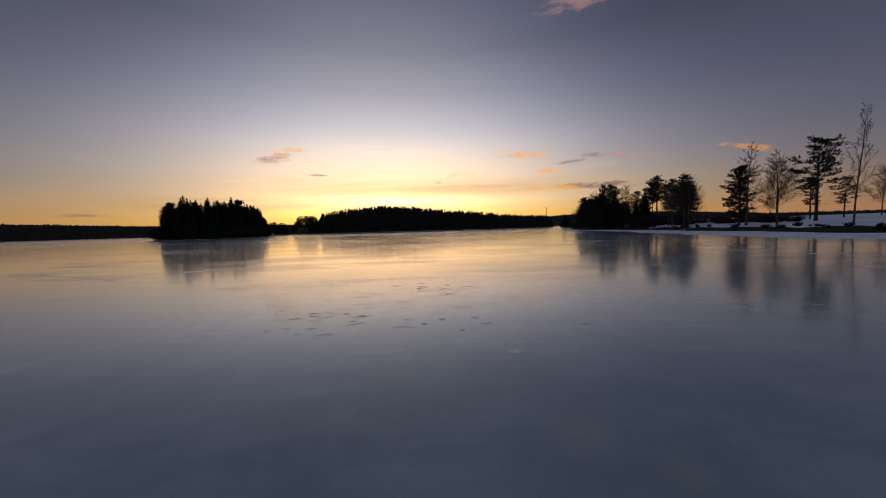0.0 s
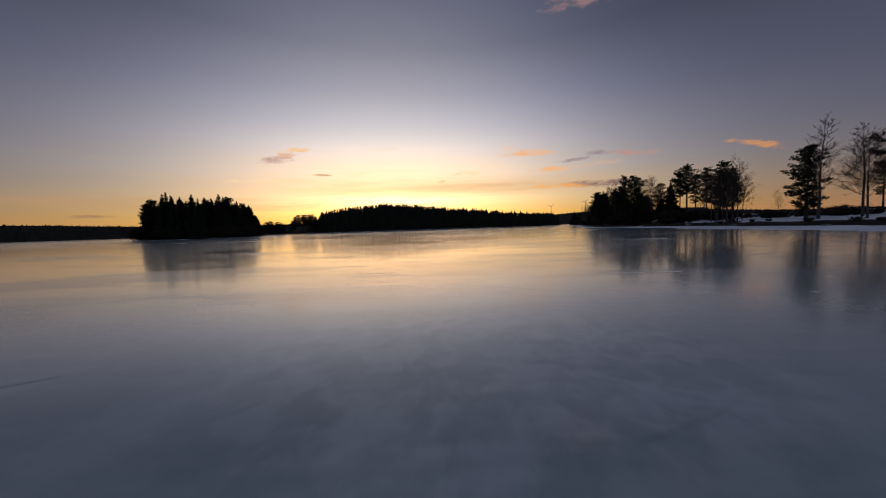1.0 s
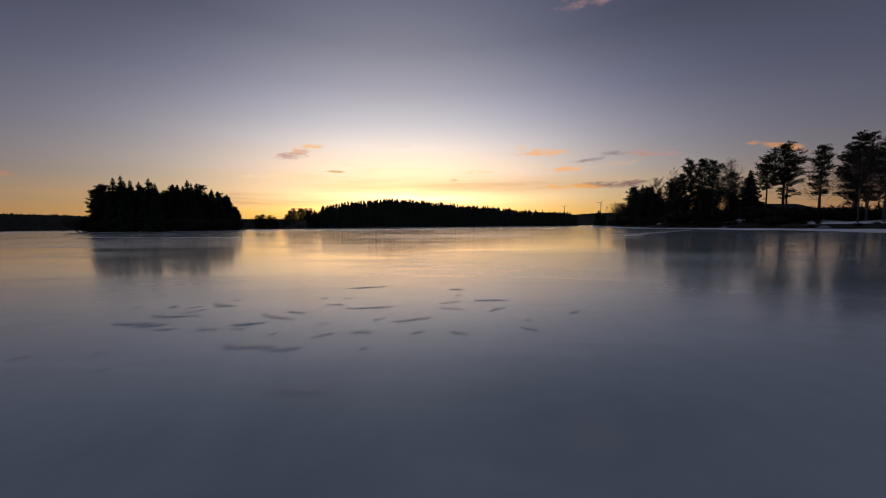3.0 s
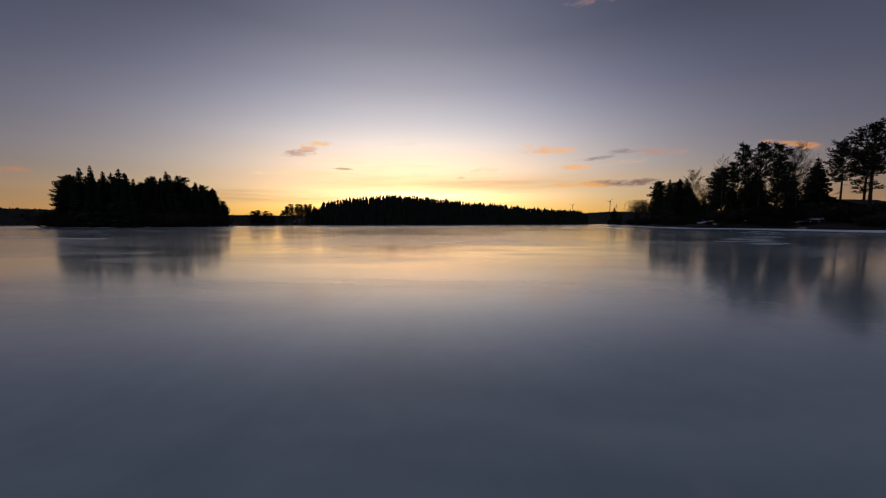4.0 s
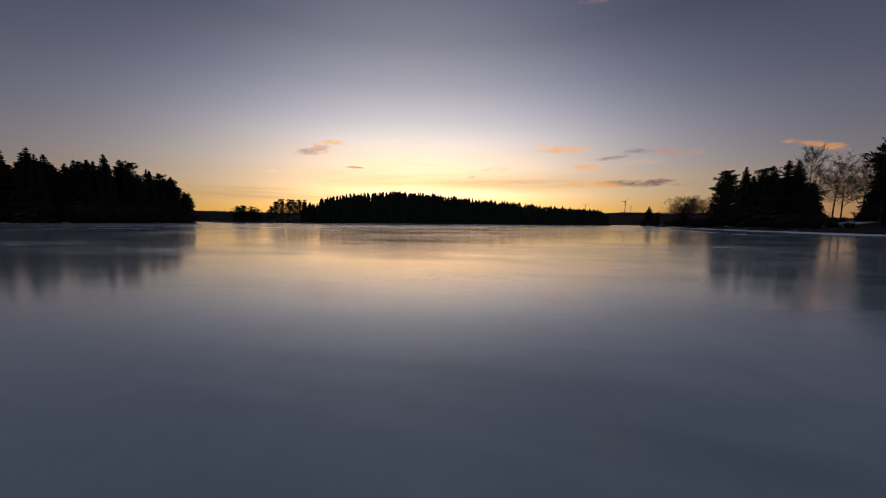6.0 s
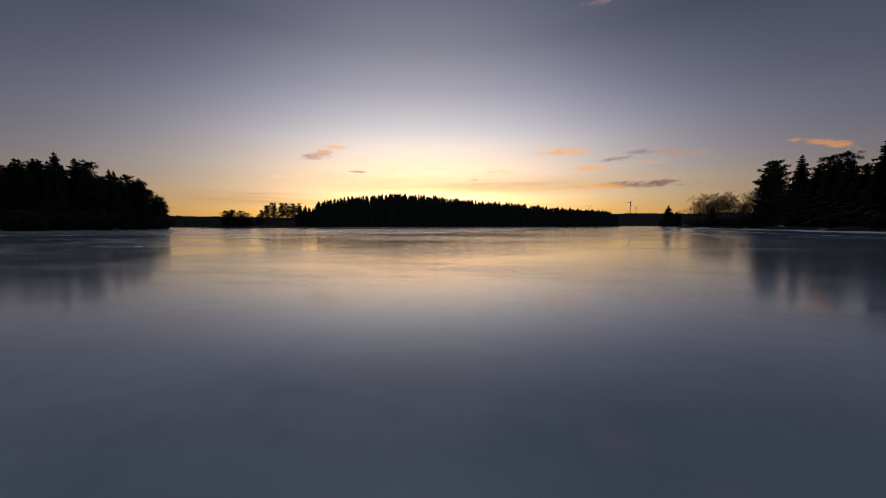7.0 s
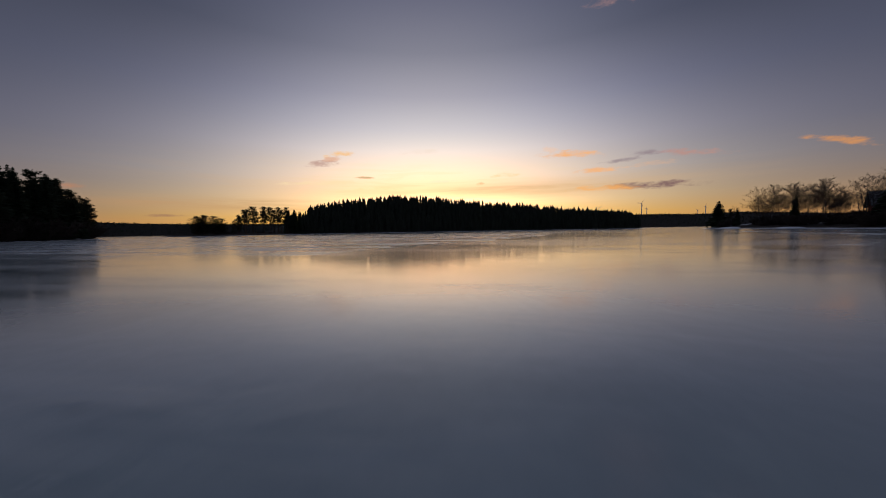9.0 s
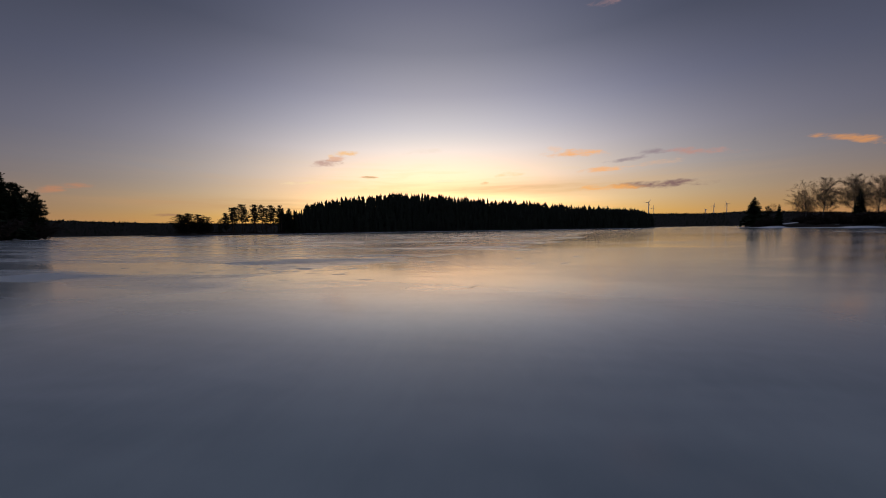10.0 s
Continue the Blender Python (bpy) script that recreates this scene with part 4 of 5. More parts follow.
# ---- trees of the right-hand shore ----
G = "trees on the bank"
for kind, x, y, h, var, wide, label in (
        ("pine", 49.4, 56.9, 9.8, 10, 1.1, "dense low-branched pine beside a birch on the bank"),
        ("birch", 48.4, 54.4, 13.2, 4, 1.2, "tall thin bare birch beside a pine"),
        ("birch", 47.8, 48.8, 9.2, 2, 1.1, "spreading bare birch leaning over the bank"),
        ("birch", 50.5, 51.5, 11.0, 4, 1.2, "slim leaning bare birch on the bank"),
        ("pine", 61.0, 55.8, 13.3, 8, 1.0, "large broad-crowned pine above the snow field"),
        ("birch", 46.0, 38.2, 13.2, 4, 0.65, "tall slender bare birch on the bank"),
        ("pine", 74.0, 63.0, 7.4, 5, 1.0, ""), ("birch", 77.0, 60.0, 8.5, 2, 1.0, ""), ("pine", 71.0, 66.0, 8.0, 0, 1.0, ""),
        ("birch", 44.9, 62.5, 9.8, 3, 0.8, "thin crooked bare birch near the ice"),
        ("birch", 66, 78, 5.0, 1, 0.9, ""), ("birch", 69, 76, 5.5, 0, 0.8, ""), ("birch", 92, 96, 6.0, 2, 1.0, ""),
        ("pine", 54.5, 78.0, 11.2, 11, 1.0, ""), ("pine", 53.2, 73.4, 9.6, 7, 1.1, ""),
        ("birch", 51, 72, 9.0, 0, 0.9, ""), ("birch", 53, 75.5, 8.8, 2, 0.8, ""), ("birch", 48, 67, 9.2, 0, 0.8, ""), ("birch", 52, 70, 8.4, 1, 0.8, ""),
        ("pine", 57.0, 85.0, 11.0, 7, 0.9, ""), ("birch", 55.4, 83.6, 9.6, 0, 0.9, ""), ("birch", 58.5, 82, 9.4, 2, 0.7, ""),
        ("pine", 56.2, 90.0, 12.2, 9, 1.05, "round-crowned pine with a straight bare trunk"),
        ("pine", 58.6, 96.0, 11.2, 9, 0.8, "umbrella-crowned pine behind a spruce"),
        ("spruce", 58.5, 99.6, 9.6, 1, 1.1, "broad dark spruce among the pines"),
        ("pine", 44.6, 95.6, 11.6, 6, 0.9, "tall narrow pine at the water's edge"), ("pine", 45.4, 94.0, 11.4, 7, 0.9, ""), ("pine", 45.3, 90.9, 10.8, 6, 0.95, "tall narrow pine with layered branches"),
        ("pine", 44.6, 98.0, 9.6, 7, 0.9, ""),
        ("birch", 49.4, 92.6, 10.2, 2, 1.1, "wide bare tree behind the pines"),
        ("pine", 44.5, 101.2, 9.2, 6, 0.9, ""), ("pine", 48.4, 105.6, 9.6, 7, 1.0, ""), ("pine", 46.6, 104.0, 8.6, 7, 1.1, ""), ("birch", 42.8, 97.6, 10.6, 0, 0.6, "thin bare tree among the pines"),
        ("spruce", 52.0, 103, 8.0, 3, 1.0, ""), ("pine", 60, 106, 10.0, 1, 1.0, ""), ("pine", 64, 98, 10.5, 0, 1.0, ""),
        ("pine", 61.6, 150.5, 11.8, 11, 1.2, ""), ("pine", 59.9, 148.0, 12.8, 10, 1.1, "dense broad pine by the house"), ("spruce", 59.6, 141.6, 12.4, 1, 0.95, "tall pointed spruce on the point"),
        ("spruce", 47.9, 117.4, 9.5, 0, 1.15, ""), ("spruce", 49.7, 117.9, 9.2, 1, 1.0, ""), ("spruce", 49.6, 121.0, 7.6, 3, 1.1, ""), ("spruce", 51.2, 124.4, 8.4, 1, 1.1, ""), ("spruce", 52.8, 128.5, 9.0, 3, 1.0, ""), ("spruce", 51.8, 120.6, 6.6, 3, 1.1, ""), ("spruce", 54.4, 132.5, 9.6, 1, 1.0, ""), ("birch", 50.5, 117.0, 10.2, 2, 0.9, ""), ("birch", 53.0, 116, 9.0, 0, 1.0, ""), ("birch", 53.2, 112.6, 7.4, 2, 1.1, ""), ("birch", 56.4, 118.4, 8.0, 2, 1.1, ""),
        ("pine", 55.0, 129.0, 10.0, 2, 1.1, ""), ("pine", 57.0, 134.0, 10.2, 4, 1.0, ""), ("pine", 60.5, 138.0, 9.8, 2, 1.0, ""), ("spruce", 64, 140, 11, 3, 1.0, ""),
        ("birch", 66, 158, 9.0, 2, 1.0, ""), ("spruce", 67.5, 160.5, 7.0, 3, 1.1, ""), ("birch", 70.5, 166.0, 8.0, 0, 1.0, ""), ("birch", 73.0, 171.0, 7.4, 3, 1.0, ""), ("birch", 66.5, 163, 8.0, 0, 1.0, ""), ("birch", 68.5, 172.5, 8.6, 2, 1.1, ""), ("birch", 70.0, 178.0, 8.0, 2, 1.2, ""),
        ("birch", 73.2, 185.5, 9.2, 2, 1.2, "wide bare birch on the point"), ("birch", 75.2, 194.6, 9.6, 2, 1.1, ""), ("birch", 75.6, 199.3, 9.8, 0, 1.2, ""), ("birch", 77.0, 190.0, 8.4, 2, 1.2, ""),
        ("spruce", 72.5, 203.0, 5.4, 2, 1.1, "small spruce near the tip of the point"), ("spruce", 74.6, 214.4, 8.2, 3, 1.35, "dark spruce on the tip of the point"),
        ("pine", 77, 213, 5.2, 4, 1.0, ""), ("birch", 92, 219, 6.5, 2, 1.0, ""), ("birch", 86, 216, 4.5, 0, 1.0, ""), ("spruce", 69.8, 181, 6.5, 2, 1.0, "")):
    plant(kind, x, y, land_z(x, y) - 0.05, h * (1.06 if 110 < y < 130 else 1.02), var, group=G, wide=wide, label=label)

rng = random.Random(19)
for i in range(9):
    y = rng.uniform(58, 80)
    x = y * rng.uniform(0.66, 0.745)
    plant("birch", x, y, land_z(x, y) - 0.05, rng.uniform(6.5, 9.3), rng.choice((0, 1, 1, 3)), rng.uniform(0, 360), "bare trees behind the bank", rng.uniform(0.7, 1.0))


def sight_gap(x, y):
    """The open gap between two stands of trees, cut along the camera's line of sight."""
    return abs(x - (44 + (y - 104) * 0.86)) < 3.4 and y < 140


for i in range(30):
    y = rng.uniform(96, 212)
    x = shore_x(y) + rng.uniform(6, 22)
    if inland(x, y) > 3 and not sight_gap(x, y):
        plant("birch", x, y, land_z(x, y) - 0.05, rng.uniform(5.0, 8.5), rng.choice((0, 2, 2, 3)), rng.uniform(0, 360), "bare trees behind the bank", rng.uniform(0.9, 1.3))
for i in range(34):
    y = rng.uniform(100, 160)
    x = shore_x(y) + rng.uniform(4, 20)
    kind = rng.choice(("spruce", "pine"))
    if sight_gap(x, y):
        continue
    plant(kind, x, y, land_z(x, y) - 0.05, rng.uniform(4.5, 8.0), rng.choice((0, 1, 3)) if kind == "spruce" else rng.choice((2, 4)), rng.uniform(0, 360), G, rng.uniform(0.9, 1.2))

rng = random.Random(9)
for i in range(150):
    y = rng.uniform(84, 214)
    d = rng.uniform(1.2, 17)
    x = shore_x(y) + d
    if inland(x, y) > 0.8 and (y > 112 or d < 3.5 or (y > 90 and i % 3 == 0 and d > 7)):
        plant("bush", x, y, land_z(x, y) - 0.05, rng.uniform(0.4, 0.8) if sight_gap(x, y) or (y < 112 and d < 7) else rng.uniform(0.9, 2.3), i, rng.uniform(0, 360), "shrubs on the bank", rng.uniform(1.2, 1.8))
for i in range(52):
    y = rng.uniform(18, 88)
    x = shore_x(y) + rng.uniform(0.8, 4.8)
    plant("bush", x, y, land_z(x, y) - 0.04, rng.uniform(0.25, 0.6), i, rng.uniform(0, 360), "shrubs on the bank", rng.uniform(1.0, 1.6))

for i in range(32):
    y = rng.uniform(58, 112)
    x = shore_x(y) + rng.uniform(15, 19)
    plant("bush", x, y, land_z(x, y) - 0.05, rng.uniform(1.0, 1.6), i, rng.uniform(0, 360), "hedge at the back of the snow field", rng.uniform(1.6, 2.2), "low dark leafless hedge shrub in the snow")
for i in range(70):
    y = rng.uniform(76, 114)
    d = rng.uniform(1.5, 15)
    x = shore_x(y) + d
    if not sight_gap(x, y):
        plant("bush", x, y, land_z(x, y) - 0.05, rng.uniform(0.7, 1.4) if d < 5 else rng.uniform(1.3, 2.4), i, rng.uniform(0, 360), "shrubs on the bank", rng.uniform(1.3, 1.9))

# ---- the island ----
def island_z(x, y):
    f = math.hypot((x + 100) / 17.5, (y - 135) / 23)
    return max(0.0, 1.5 * (1 - f ** 3)) - 0.15


IG = "trees on the island"
for kind, x, y, h, var, wide in (
        ("pine", -108.5, 120, 8.2, 10, 1.0), ("pine", -107, 118, 9.6, 10, 0.95), ("pine", -104.5, 116.8, 10.8, 2, 1.0), ("pine", -102.5, 116.4, 12.0, 4, 1.0),
        ("spruce", -101.3, 120, 15.0, 2, 0.9), ("spruce", -98, 115, 14.2, 0, 0.9), ("spruce", -94, 114.5, 13.4, 2, 0.9), ("spruce", -90, 117.7, 14.4, 0, 1.0), ("spruce", -87.5, 117.2, 13.2, 2, 0.9),
        ("spruce", -88.5, 125, 12.6, 1, 1.0), ("spruce", -91.2, 132.0, 15.0, 0, 1.0), ("spruce", -88, 130, 14.0, 2, 1.0), ("spruce", -85.5, 138, 12.6, 0, 1.0), ("spruce", -86.5, 134, 11.5, 1, 1.0),
        ("spruce", -91, 142, 13.2, 2, 1.0), ("spruce", -88, 145, 11.0, 0, 1.0), ("pine", -92, 150, 11.5, 10, 1.0), ("pine", -94.0, 154, 10.2, 10, 1.0), ("pine", -91, 153, 8.4, 11, 1.0), ("spruce", -96.5, 152, 12.6, 0, 1.0), ("pine", -90.6, 154.6, 7.2, 10, 0.95), ("pine", -92.5, 156.0, 9.0, 11, 1.0), ("spruce", -88.5, 151, 8.5, 1, 1.1)):
    h *= 1.07
    plant(kind, x, y, island_z(x, y), h, var, group=IG, wide=wide)
for i in range(150):
    g, f = i * 2.39996, math.sqrt((i + 0.5) / 150) * 0.9
    x, y = -100 + 17 * f * math.cos(g) + rng.uniform(-0.7, 0.7), 135 + 22.5 * f * math.sin(g) + rng.uniform(-0.7, 0.7)
    low = (1.06 if f < 0.72 else 0.92) * (1.0 if x > -106 else 0.84)
    kind = "spruce" if rng.random() < 0.8 else "pine"
    plant(kind, x, y, island_z(x, y), rng.choice((9.0, 10.5, 11.5, 12.5, 13.6)) * rng.uniform(0.94, 1.06) * low, rng.choice((0, 1, 2, 3)) if kind == "spruce" else rng.choice((10, 11)), rng.uniform(0, 360), IG, rng.uniform(0.85, 1.1))
for i in range(44):
    g = 6.283 * i / 44 + rng.uniform(-0.05, 0.05)
    f = rng.uniform(0.86, 0.95)
    x, y = -100 + 17.5 * f * math.cos(g), 135 + 23 * f * math.sin(g)
    plant("bush", x, y, island_z(x, y), rng.uniform(2.4, 4.4), i, rng.uniform(0, 360), "shrubs on the island", rng.uniform(1.2, 1.8))

# ---- the spit with a stand of tall pines ----
SG = "pines on the spit"
for x, y, h, var, wide in ((-121.0, 211.0, 4.6, 4, 1.2), (-119.6, 209.5, 6.2, 2, 1.2), (-118.0, 212.0, 6.6, 4, 1.1), (-116.2, 210.0, 6.4, 2, 1.2), (-114.6, 213.0, 5.2, 4, 1.25), (-113.2, 211.0, 6.2, 2, 1.2), (-111.4, 214.0, 5.4, 4, 1.2), (-110.4, 213.0, 3.8, 2, 1.2),
                           (-106.8, 214.5, 5.2, 4, 1.0), (-106.2, 217.0, 7.4, 11, 0.9), (-105.6, 219.5, 9.4, 12, 1.5), (-107.0, 222.0, 9.8, 3, 1.0), (-106.2, 225.0, 11.0, 12, 1.4), (-107.6, 228.5, 9.6, 1, 0.9), (-106.6, 232.5, 11.4, 3, 1.0),
                           (-108.4, 235.0, 10.2, 12, 1.3), (-107.6, 238.5, 11.8, 1, 0.85), (-109.2, 243.0, 10.6, 12, 1.5), (-108.2, 245.0, 12.0, 3, 0.95), (-109.8, 249.5, 11.0, 12, 1.3), (-109.2, 252.5, 12.4, 0, 0.95), (-110.4, 256.0, 11.4, 12, 1.3)):
    plant("pine", x, y, 0.45, h * (1.25 if y < 214.2 else 1.12), var, group=SG, wide=wide * (1.45 if y < 214.2 else 1.0))
for x, y, h, var in ((-115.2, 262.5, 12.6, 0), (-113.4, 261.5, 13.4, 2), (-111.8, 262.5, 12.4, 1), (-110.2, 261.5, 13.8, 0), (-108.6, 264.0, 13.0, 2), (-112.6, 266.0, 14.0, 3), (-116.4, 265.0, 13.6, 2)):
    plant("spruce", x, y, 0.2, h, var, group="trees at the foot of the hill", label="tall dark spruce at the edge of the hill forest")
for i in range(18):
    u = rng.random()
    x, y = -116 + 8 * u + rng.uniform(-4, 3), 207 + 44 * u + rng.uniform(-3, 3)
    plant("bush", x, y, 0.3, rng.uniform(0.8, 1.6), i, rng.uniform(0, 360), "shrubs on the spit", 1.6)


# ---- house among the trees ----
def house(x, y, turn):
    hs = new("house")
    z0 = land_z(x, y) - 0.2
    hs.matrix_basis = pose(x, y, z0, 0, 0, turn)
    L, W, E, R = 6.5, 4.4, 2.9, 5.6
    wall = Soup()
    wall.box((-L, -W, 0), (L, W, E))
    for sx in (-1, 1):
        wall.face((sx * L, -W, E), (sx * L, W, E), (sx * L, 0, R - 0.25))
    part("wall", wall, WALL, hs)
    roof = Soup()
    for sy in (-1, 1):
        a = [(-L - 0.6, sy * (W + 0.6), E - 0.35), (L + 0.6, sy * (W + 0.6), E - 0.35), (L + 0.6, 0, R), (-L - 0.6, 0, R)]
        roof.face(*a)
        roof.face(*[(px, py, pz - 0.16) for px, py, pz in a])
        roof.face(a[0], a[1], (a[1][0], a[1][1], a[1][2] - 0.16), (a[0][0], a[0][1], a[0][2] - 0.16))
        for q in (0, 1):
            c, d = (a[0], a[3]) if q == 0 else (a[1], a[2])
            roof.face(c, d, (d[0], d[1], d[2] - 0.16), (c[0], c[1], c[2] - 0.16))
    rf = part("roof", roof, ROOF, hs)
    for cx in (-3.4, 2.2):
        ch = Soup()
        ch.box((cx - 0.4, -0.35, R - 0.6), (cx + 0.4, 0.35, R + 0.75))
        ch.box((cx - 0.48, -0.43, R + 0.75), (cx + 0.48, 0.43, R + 0.88))
        part("chimney", ch, BRICK, rf, "brick chimney")
    for wx in (-4.4, -1.6, 1.6, 4.4):
        win = Soup()
        win.box((wx - 0.55, -W - 0.05, 1.0), (wx + 0.55, -W - 0.004, 2.3))
        part("window", win, TRIM, hs, "white-framed window")
    return tagged(hs, "dark red wooden house with two chimneys among the trees", "house")


house(81.0, 168.0, -38)


# ---- hut under the pines ----
DARK_BOARD = rough_material("dark_boards", (0.014, 0.012, 0.011), (0.03, 0.026, 0.023), 3.0, bump=0.6)


def hut(x, y, turn, wide=6.6, deep=4.2, eave=2.0, ridge=3.0):
    """A low dark log hut with a shallow snow-free roof."""
    base = new("hut")
    base.matrix_basis = pose(x, y, land_z(x, y) - 0.1, 0, 0, turn)
    walls = Soup()
    t = 0.16
    a, b = wide / 2, deep / 2
    k = 0
    while 0.19 * k < eave:
        z = 0.19 * k
        for lo, hi in (((-a, -b, z), (a, -b + t, z + 0.18)), ((-a, b - t, z), (a, b, z + 0.18)), ((-a, -b + t + 0.004, z + 0.01), (-a + t, b - t - 0.004, z + 0.17)), ((a - t, -b + t + 0.004, z + 0.01), (a, b - t - 0.004, z + 0.17))):
            walls.box(lo, hi)
        k += 1
    part("wall", walls, DARK_BOARD, base)
    for sx in (-a, a - t):
        gable = Soup()
        lo, hi = [(sx, -b, eave), (sx, b, eave), (sx, 0, ridge - 0.12)], [(sx + t, -b, eave), (sx + t, b, eave), (sx + t, 0, ridge - 0.12)]
        gable.face(*lo)
        gable.face(*reversed(hi))
        for q in range(3):
            gable.face(lo[q], hi[q], hi[(q + 1) % 3], lo[(q + 1) % 3])
        part("gable", gable, DARK_BOARD, base)
    for sgn in (-1, 1):
        roof = Soup()
        e, o = b + 0.45, a + 0.4
        low = eave - 0.45 * (ridge - eave) / b
        p = [(-o, 0, ridge), (o, 0, ridge), (o, sgn * e, low), (-o, sgn * e, low)]
        q = [(u, v, z - 0.12) for u, v, z in p]
        roof.face(*p)
        roof.face(*reversed(q))
        for i in range(4):
            j = (i + 1) % 4
            roof.face(p[i], q[i], q[j], p[j])
        part("roof", roof, DARK_BOARD, base)
    door = Soup()
    door.box((-0.45, -b - 0.05, 0.05), (0.45, -b - 0.004, 1.85))
    part("door", door, DARK_BOARD, base, "plain dark plank door")
    return tagged(base, "low dark log hut under the pines on the bank", "hut")


hut(62.5, 97.5, 16, 8.0, 4.6, 1.7, 2.5)

# ---- small things on and round the ice ----
def stone(x, y, z, r, seed):
    s = Soup()
    bm = bmesh.new()
    bmesh.ops.create_icosphere(bm, subdivisions=2, radius=r)
    for v in bm.verts:
        k = 1 + 0.35 * noise.noise(v.co * (1.6 / r) + Vector((seed, 0, 0)))
        v.co = Vector((v.co.x * k * 1.25, v.co.y * k, v.co.z * k * 0.62))
    me = bpy.data.meshes.new("stone")
    bm.to_mesh(me)
    bm.free()
    me.materials.append(ROCK)
    ob = new("stone", me)
    ob.matrix_basis = pose(x, y, z, 0, 0, seed * 50)
    return tagged(ob, "grey granite stone at the water line", "stone", "stones along the shore")


for i, (x, y, r) in enumerate(((-98, 107.5, 0.5), (-84, 119, 0.5), (-80.8, 135, 0.6), (-83, 148, 0.5), (-119, 198.5, 0.6), (-121.5, 199.5, 0.45),
                               (43.2, 61, 0.5), (42.6, 70, 0.6), (41.6, 83, 0.5), (40.0, 97, 0.6), (41.5, 108, 0.45), (46.2, 122, 0.5), (55.5, 148, 0.5), (64, 176, 0.5), (71.5, 212, 0.6), (41.3, 47, 0.4), (41.0, 33, 0.5))):
    stone(x, y, 0.08, r, i + 1)


def snow_patch(x, y, rx, ry, seed):
    """A thin scrap of snow frozen to the ice."""
    s = Soup()
    n = 22
    for ring, z in ((1.0, 0.001), (0.8, 0.007), (0.4, 0.011)):
        for k in range(n):
            g = 6.283 * k / n
            e = 1 + 0.5 * noise.noise(Vector((math.cos(g) * 1.4 + seed, math.sin(g) * 1.4, 0))) + 0.2 * noise.noise(Vector((math.cos(g) * 4, math.sin(g) * 4, seed)))
            s.v.append((x + rx * ring * e * math.cos(g), y + ry * ring * e * math.sin(g), z))
    for r in range(2):
        for k in range(n):
            a, b = r * n + k, r * n + (k + 1) % n
            s.f.append((a, b, b + n, a + n))
    s.f.append(tuple(range(2 * n, 3 * n)))
    return tagged(solid("snow_patch", s, CRUST, "thin white scrap of snow frozen on the ice", "snow patch", smooth=True), group="snow scraps on the ice")


for i, (x, y, rx, ry) in enumerate(((-0.2, 5.6, 0.06, 0.05), (0.38, 5.7, 0.08, 0.05), (0.54, 5.33, 0.11, 0.06), (0.12, 5.0, 0.05, 0.04), (-0.5, 5.35, 0.05, 0.04), (0.78, 4.05, 0.09, 0.06))):
    snow_patch(x, y, rx, ry, i * 3.1)

DARK_ICE = rough_material("refrozen_ice", (0.26, 0.30, 0.31), (0.40, 0.44, 0.45), 6.0, rough=0.22, bump=0.3, dist=0.004)


def crack(points, wide, seed):
    """A healed crack: a narrow wandering strip on the ice."""
    s = Soup()
    fine = []
    for (ax, ay), (bx, by) in zip(points, points[1:]):
        m = max(2, int(math.hypot(bx - ax, by - ay) / 0.12))
        fine += [(ax + (bx - ax) * k / m, ay + (by - ay) * k / m) for k in range(m)]
    fine.append(points[-1])
    for k, (x, y) in enumerate(fine):
        a, b = fine[max(0, k - 1)], fine[min(len(fine) - 1, k + 1)]
        d = Vector((b[0] - a[0], b[1] - a[1])).normalized()
        o = 0.05 * noise.noise(Vector((x * 1.7, y * 1.7, seed))) + 0.02 * noise.noise(Vector((x * 8, y * 8, seed)))
        wd = wide * (0.6 + 0.8 * abs(noise.noise(Vector((x * 2.3, y * 2.3, seed + 9)))))
        for q in (-1, 1):
            s.v.append((x - d.y * (o + q * wd), y + d.x * (o + q * wd), 0.004))
    for k in range(len(fine) - 1):
        s.f.append((2 * k, 2 * k + 1, 2 * k + 3, 2 * k + 2))
    return tagged(solid("ice_crack", s, DARK_ICE, "thin dark healed crack in the lake ice", "crack", "structure"), group="cracks in the ice")


for i, (pl, wd) in enumerate((
        ([(-4.6, 11.1), (-3.9, 11.8), (-3.1, 12.3)], 0.007), ([(1.4, 11.4), (2.1, 11.7)], 0.006),
        ([(-0.9, 85.0), (0.4, 84.2), (1.4, 83.8), (2.4, 83.9)], 0.01), 
        ([(-0.36, 108.9), (-0.2, 109.3)], 0.006), ([(0.35, 111.0), (0.9, 112.2)], 0.004), ([(1.5, 113.5), (2.0, 114.6)], 0.004), ([(-8, 58), (-2, 61), (6, 62.5)], 0.004))):
    crack(pl, wd, i * 5.0)


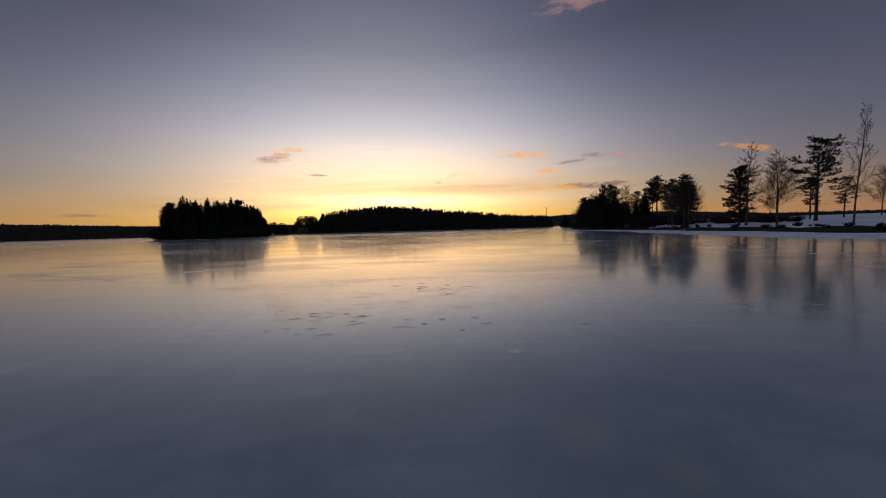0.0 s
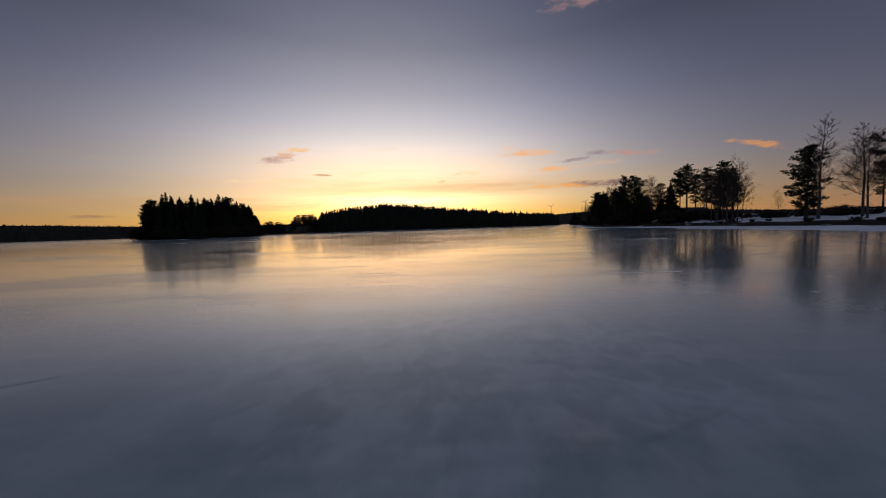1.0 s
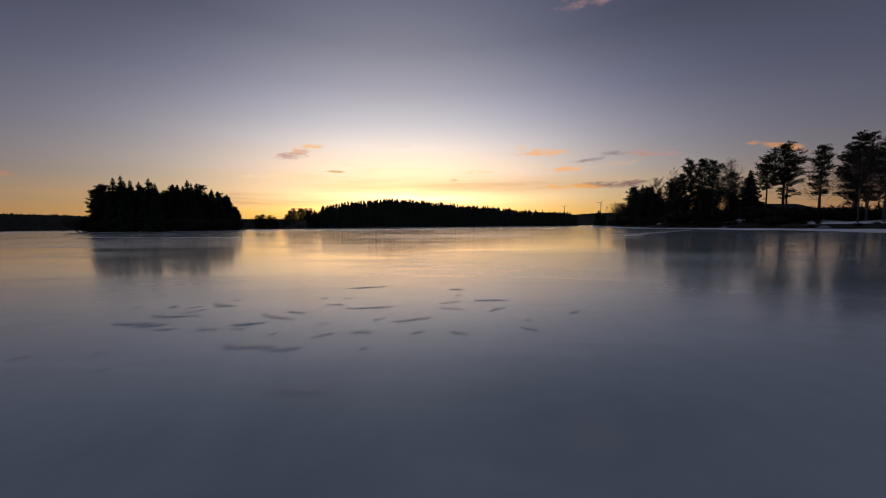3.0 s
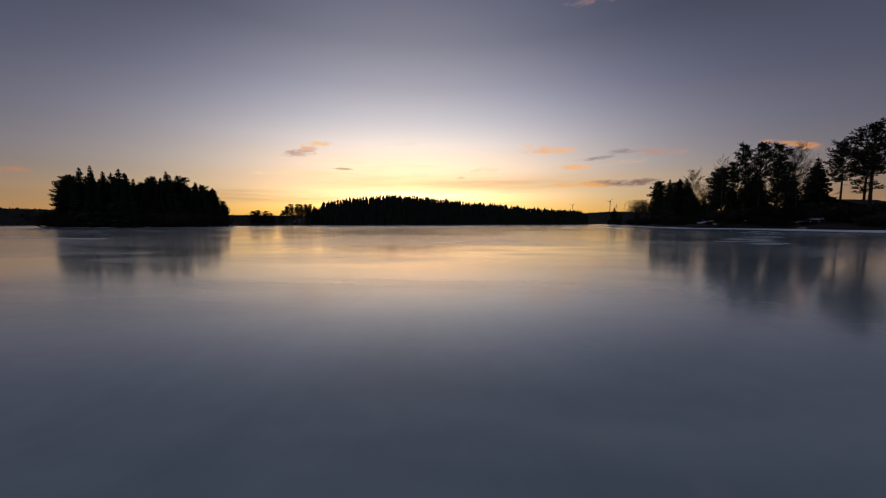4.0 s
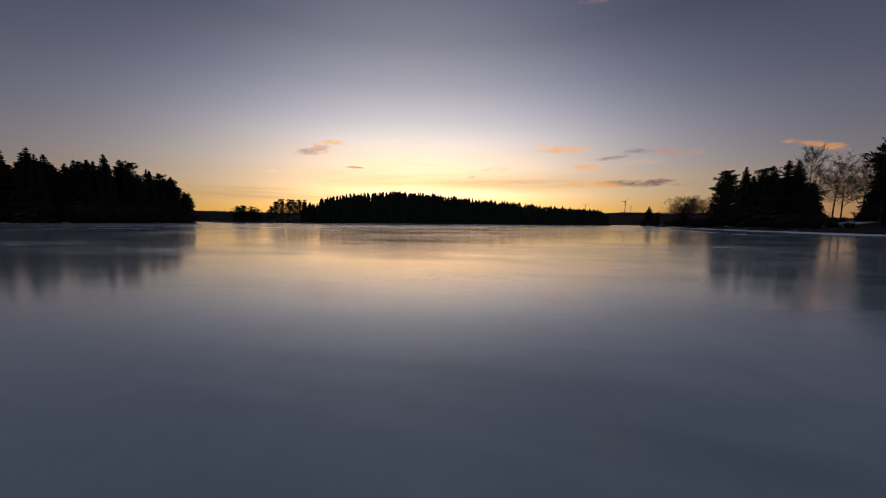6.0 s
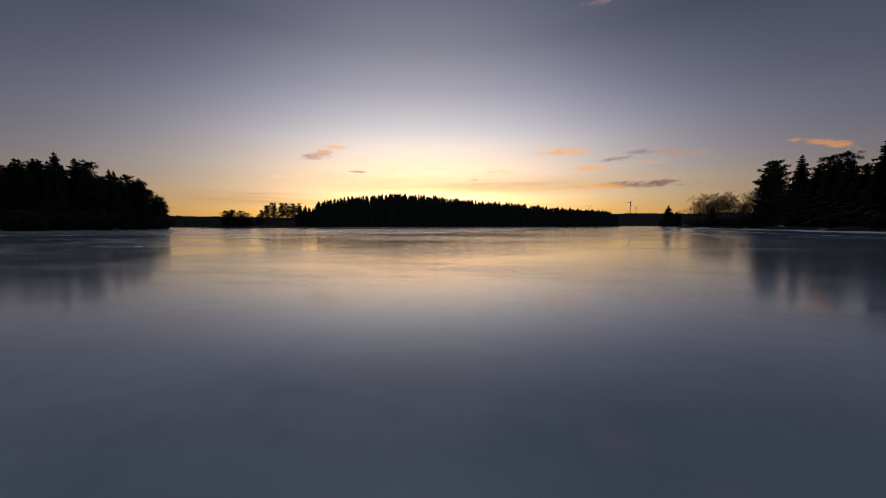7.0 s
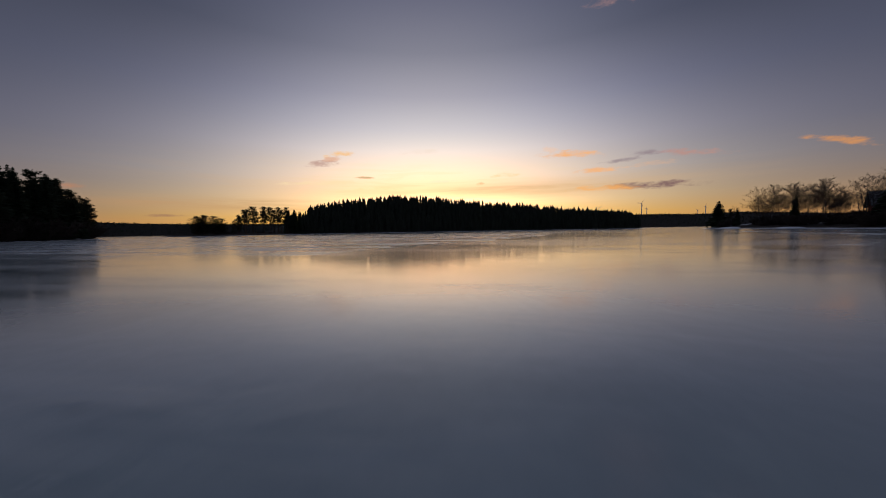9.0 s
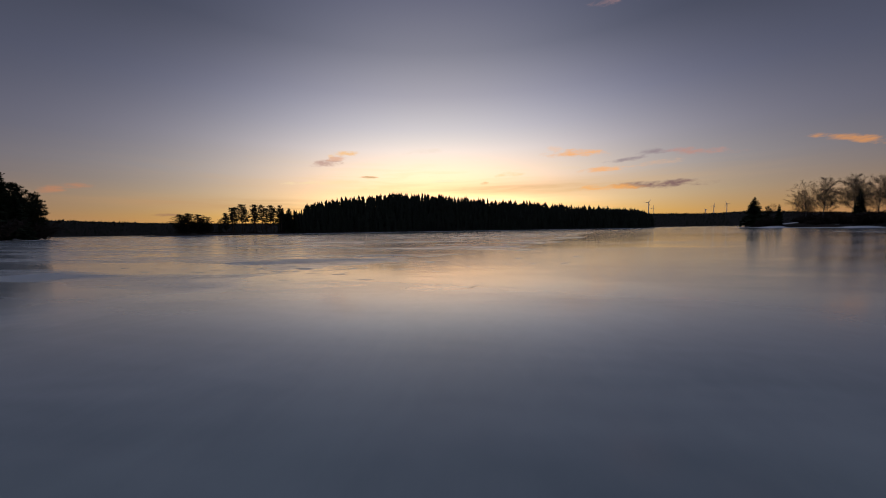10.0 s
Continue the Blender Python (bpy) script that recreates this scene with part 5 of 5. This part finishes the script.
def refrozen(cx, cy, ax, ay, count, size, seed, bow=0.0):
    """Scattered low ridges of refrozen slush; bow bends their rows round into an arc."""
    r = random.Random(seed)
    s = Soup()
    for _ in range(count):
        ox, oy = r.gauss(0, ax), r.gauss(0, ay)
        x, y = cx + ox, cy + oy + bow * ox * ox
        n, rad, turn = 9, size * r.choice((0.4, 0.6, 0.8, 1.0, 1.7)), r.gauss(0.05, 0.3) + 2 * bow * ox
        rad *= 0.62
        long, deep, tall = rad * r.uniform(1.8, 5.0), rad * r.uniform(0.5, 0.9), rad * r.uniform(0.05, 0.15)
        c, t = math.cos(turn), math.sin(turn)
        k0 = len(s.v)
        for q in range(n):
            u = -1 + 2 * q / (n - 1)
            w1 = deep * (1 - u * u) * r.uniform(0.6, 1.3) + 0.002
            mid_y = 0.25 * long * (0.4 * u * u + 0.25 * math.sin(3.1 * u + ox))
            for side, z in ((-1, 0.001), (0.1, 0.002 + tall * (1 - u * u) * r.uniform(0.5, 1.2)), (1, 0.001)):
                lx, ly = u * long, mid_y + side * w1
                s.v.append((x + lx * c - ly * t, y + lx * t + ly * c, z))
        for q in range(n - 1):
            for e in (0, 1):
                k = k0 + 3 * q + e
                s.f.append((k, k + 3, k + 4, k + 1))
    tagged(new("refrozen_slush", s.mesh("refrozen_slush", DARK_ICE, True)), "scattered dark low ridges of refrozen slush", "slush", "", "stuff")


for i, (cx, cy, ax, ay, count, size, bow) in enumerate((
        (0.5, 82.6, 1.5, 0.9, 90, 0.042, -0.12), (1.4, 84.6, 1.6, 0.5, 40, 0.045, 0.0), (-1.5, 81.2, 0.9, 0.35, 22, 0.03, 0.1),
        (1.52, 92.4, 0.12, 0.22, 18, 0.03, 0.0), (-1.8, 94.6, 2.2, 0.4, 60, 0.04, 0.02),
        (-0.6, 8.6, 0.9, 0.5, 34, 0.04, 0.1), (-2.4, 6.0, 0.8, 0.25, 16, 0.05, 0.05), (-1.8, 5.2, 1.2, 0.2, 10, 0.04, 0.0),
        (-1.6, 29.6, 1.6, 0.5, 46, 0.035, 0.06), (0.4, 32.4, 1.5, 0.6, 30, 0.05, 0.1), (2.4, 54.6, 3.0, 0.9, 150, 0.036, 0.03), (-2.0, 50.2, 1.8, 0.4, 22, 0.04, 0.0),
        (0.8, 61.6, 3.6, 0.25, 50, 0.026, 0.02), (0.6, 60.6, 2.6, 0.5, 40, 0.03, 0.03), (-4.5, 111.0, 2.4, 0.9, 60, 0.05, 0.05))):
    refrozen(cx, cy, ax, ay, int(count * 1.8), size, i + 1, bow)
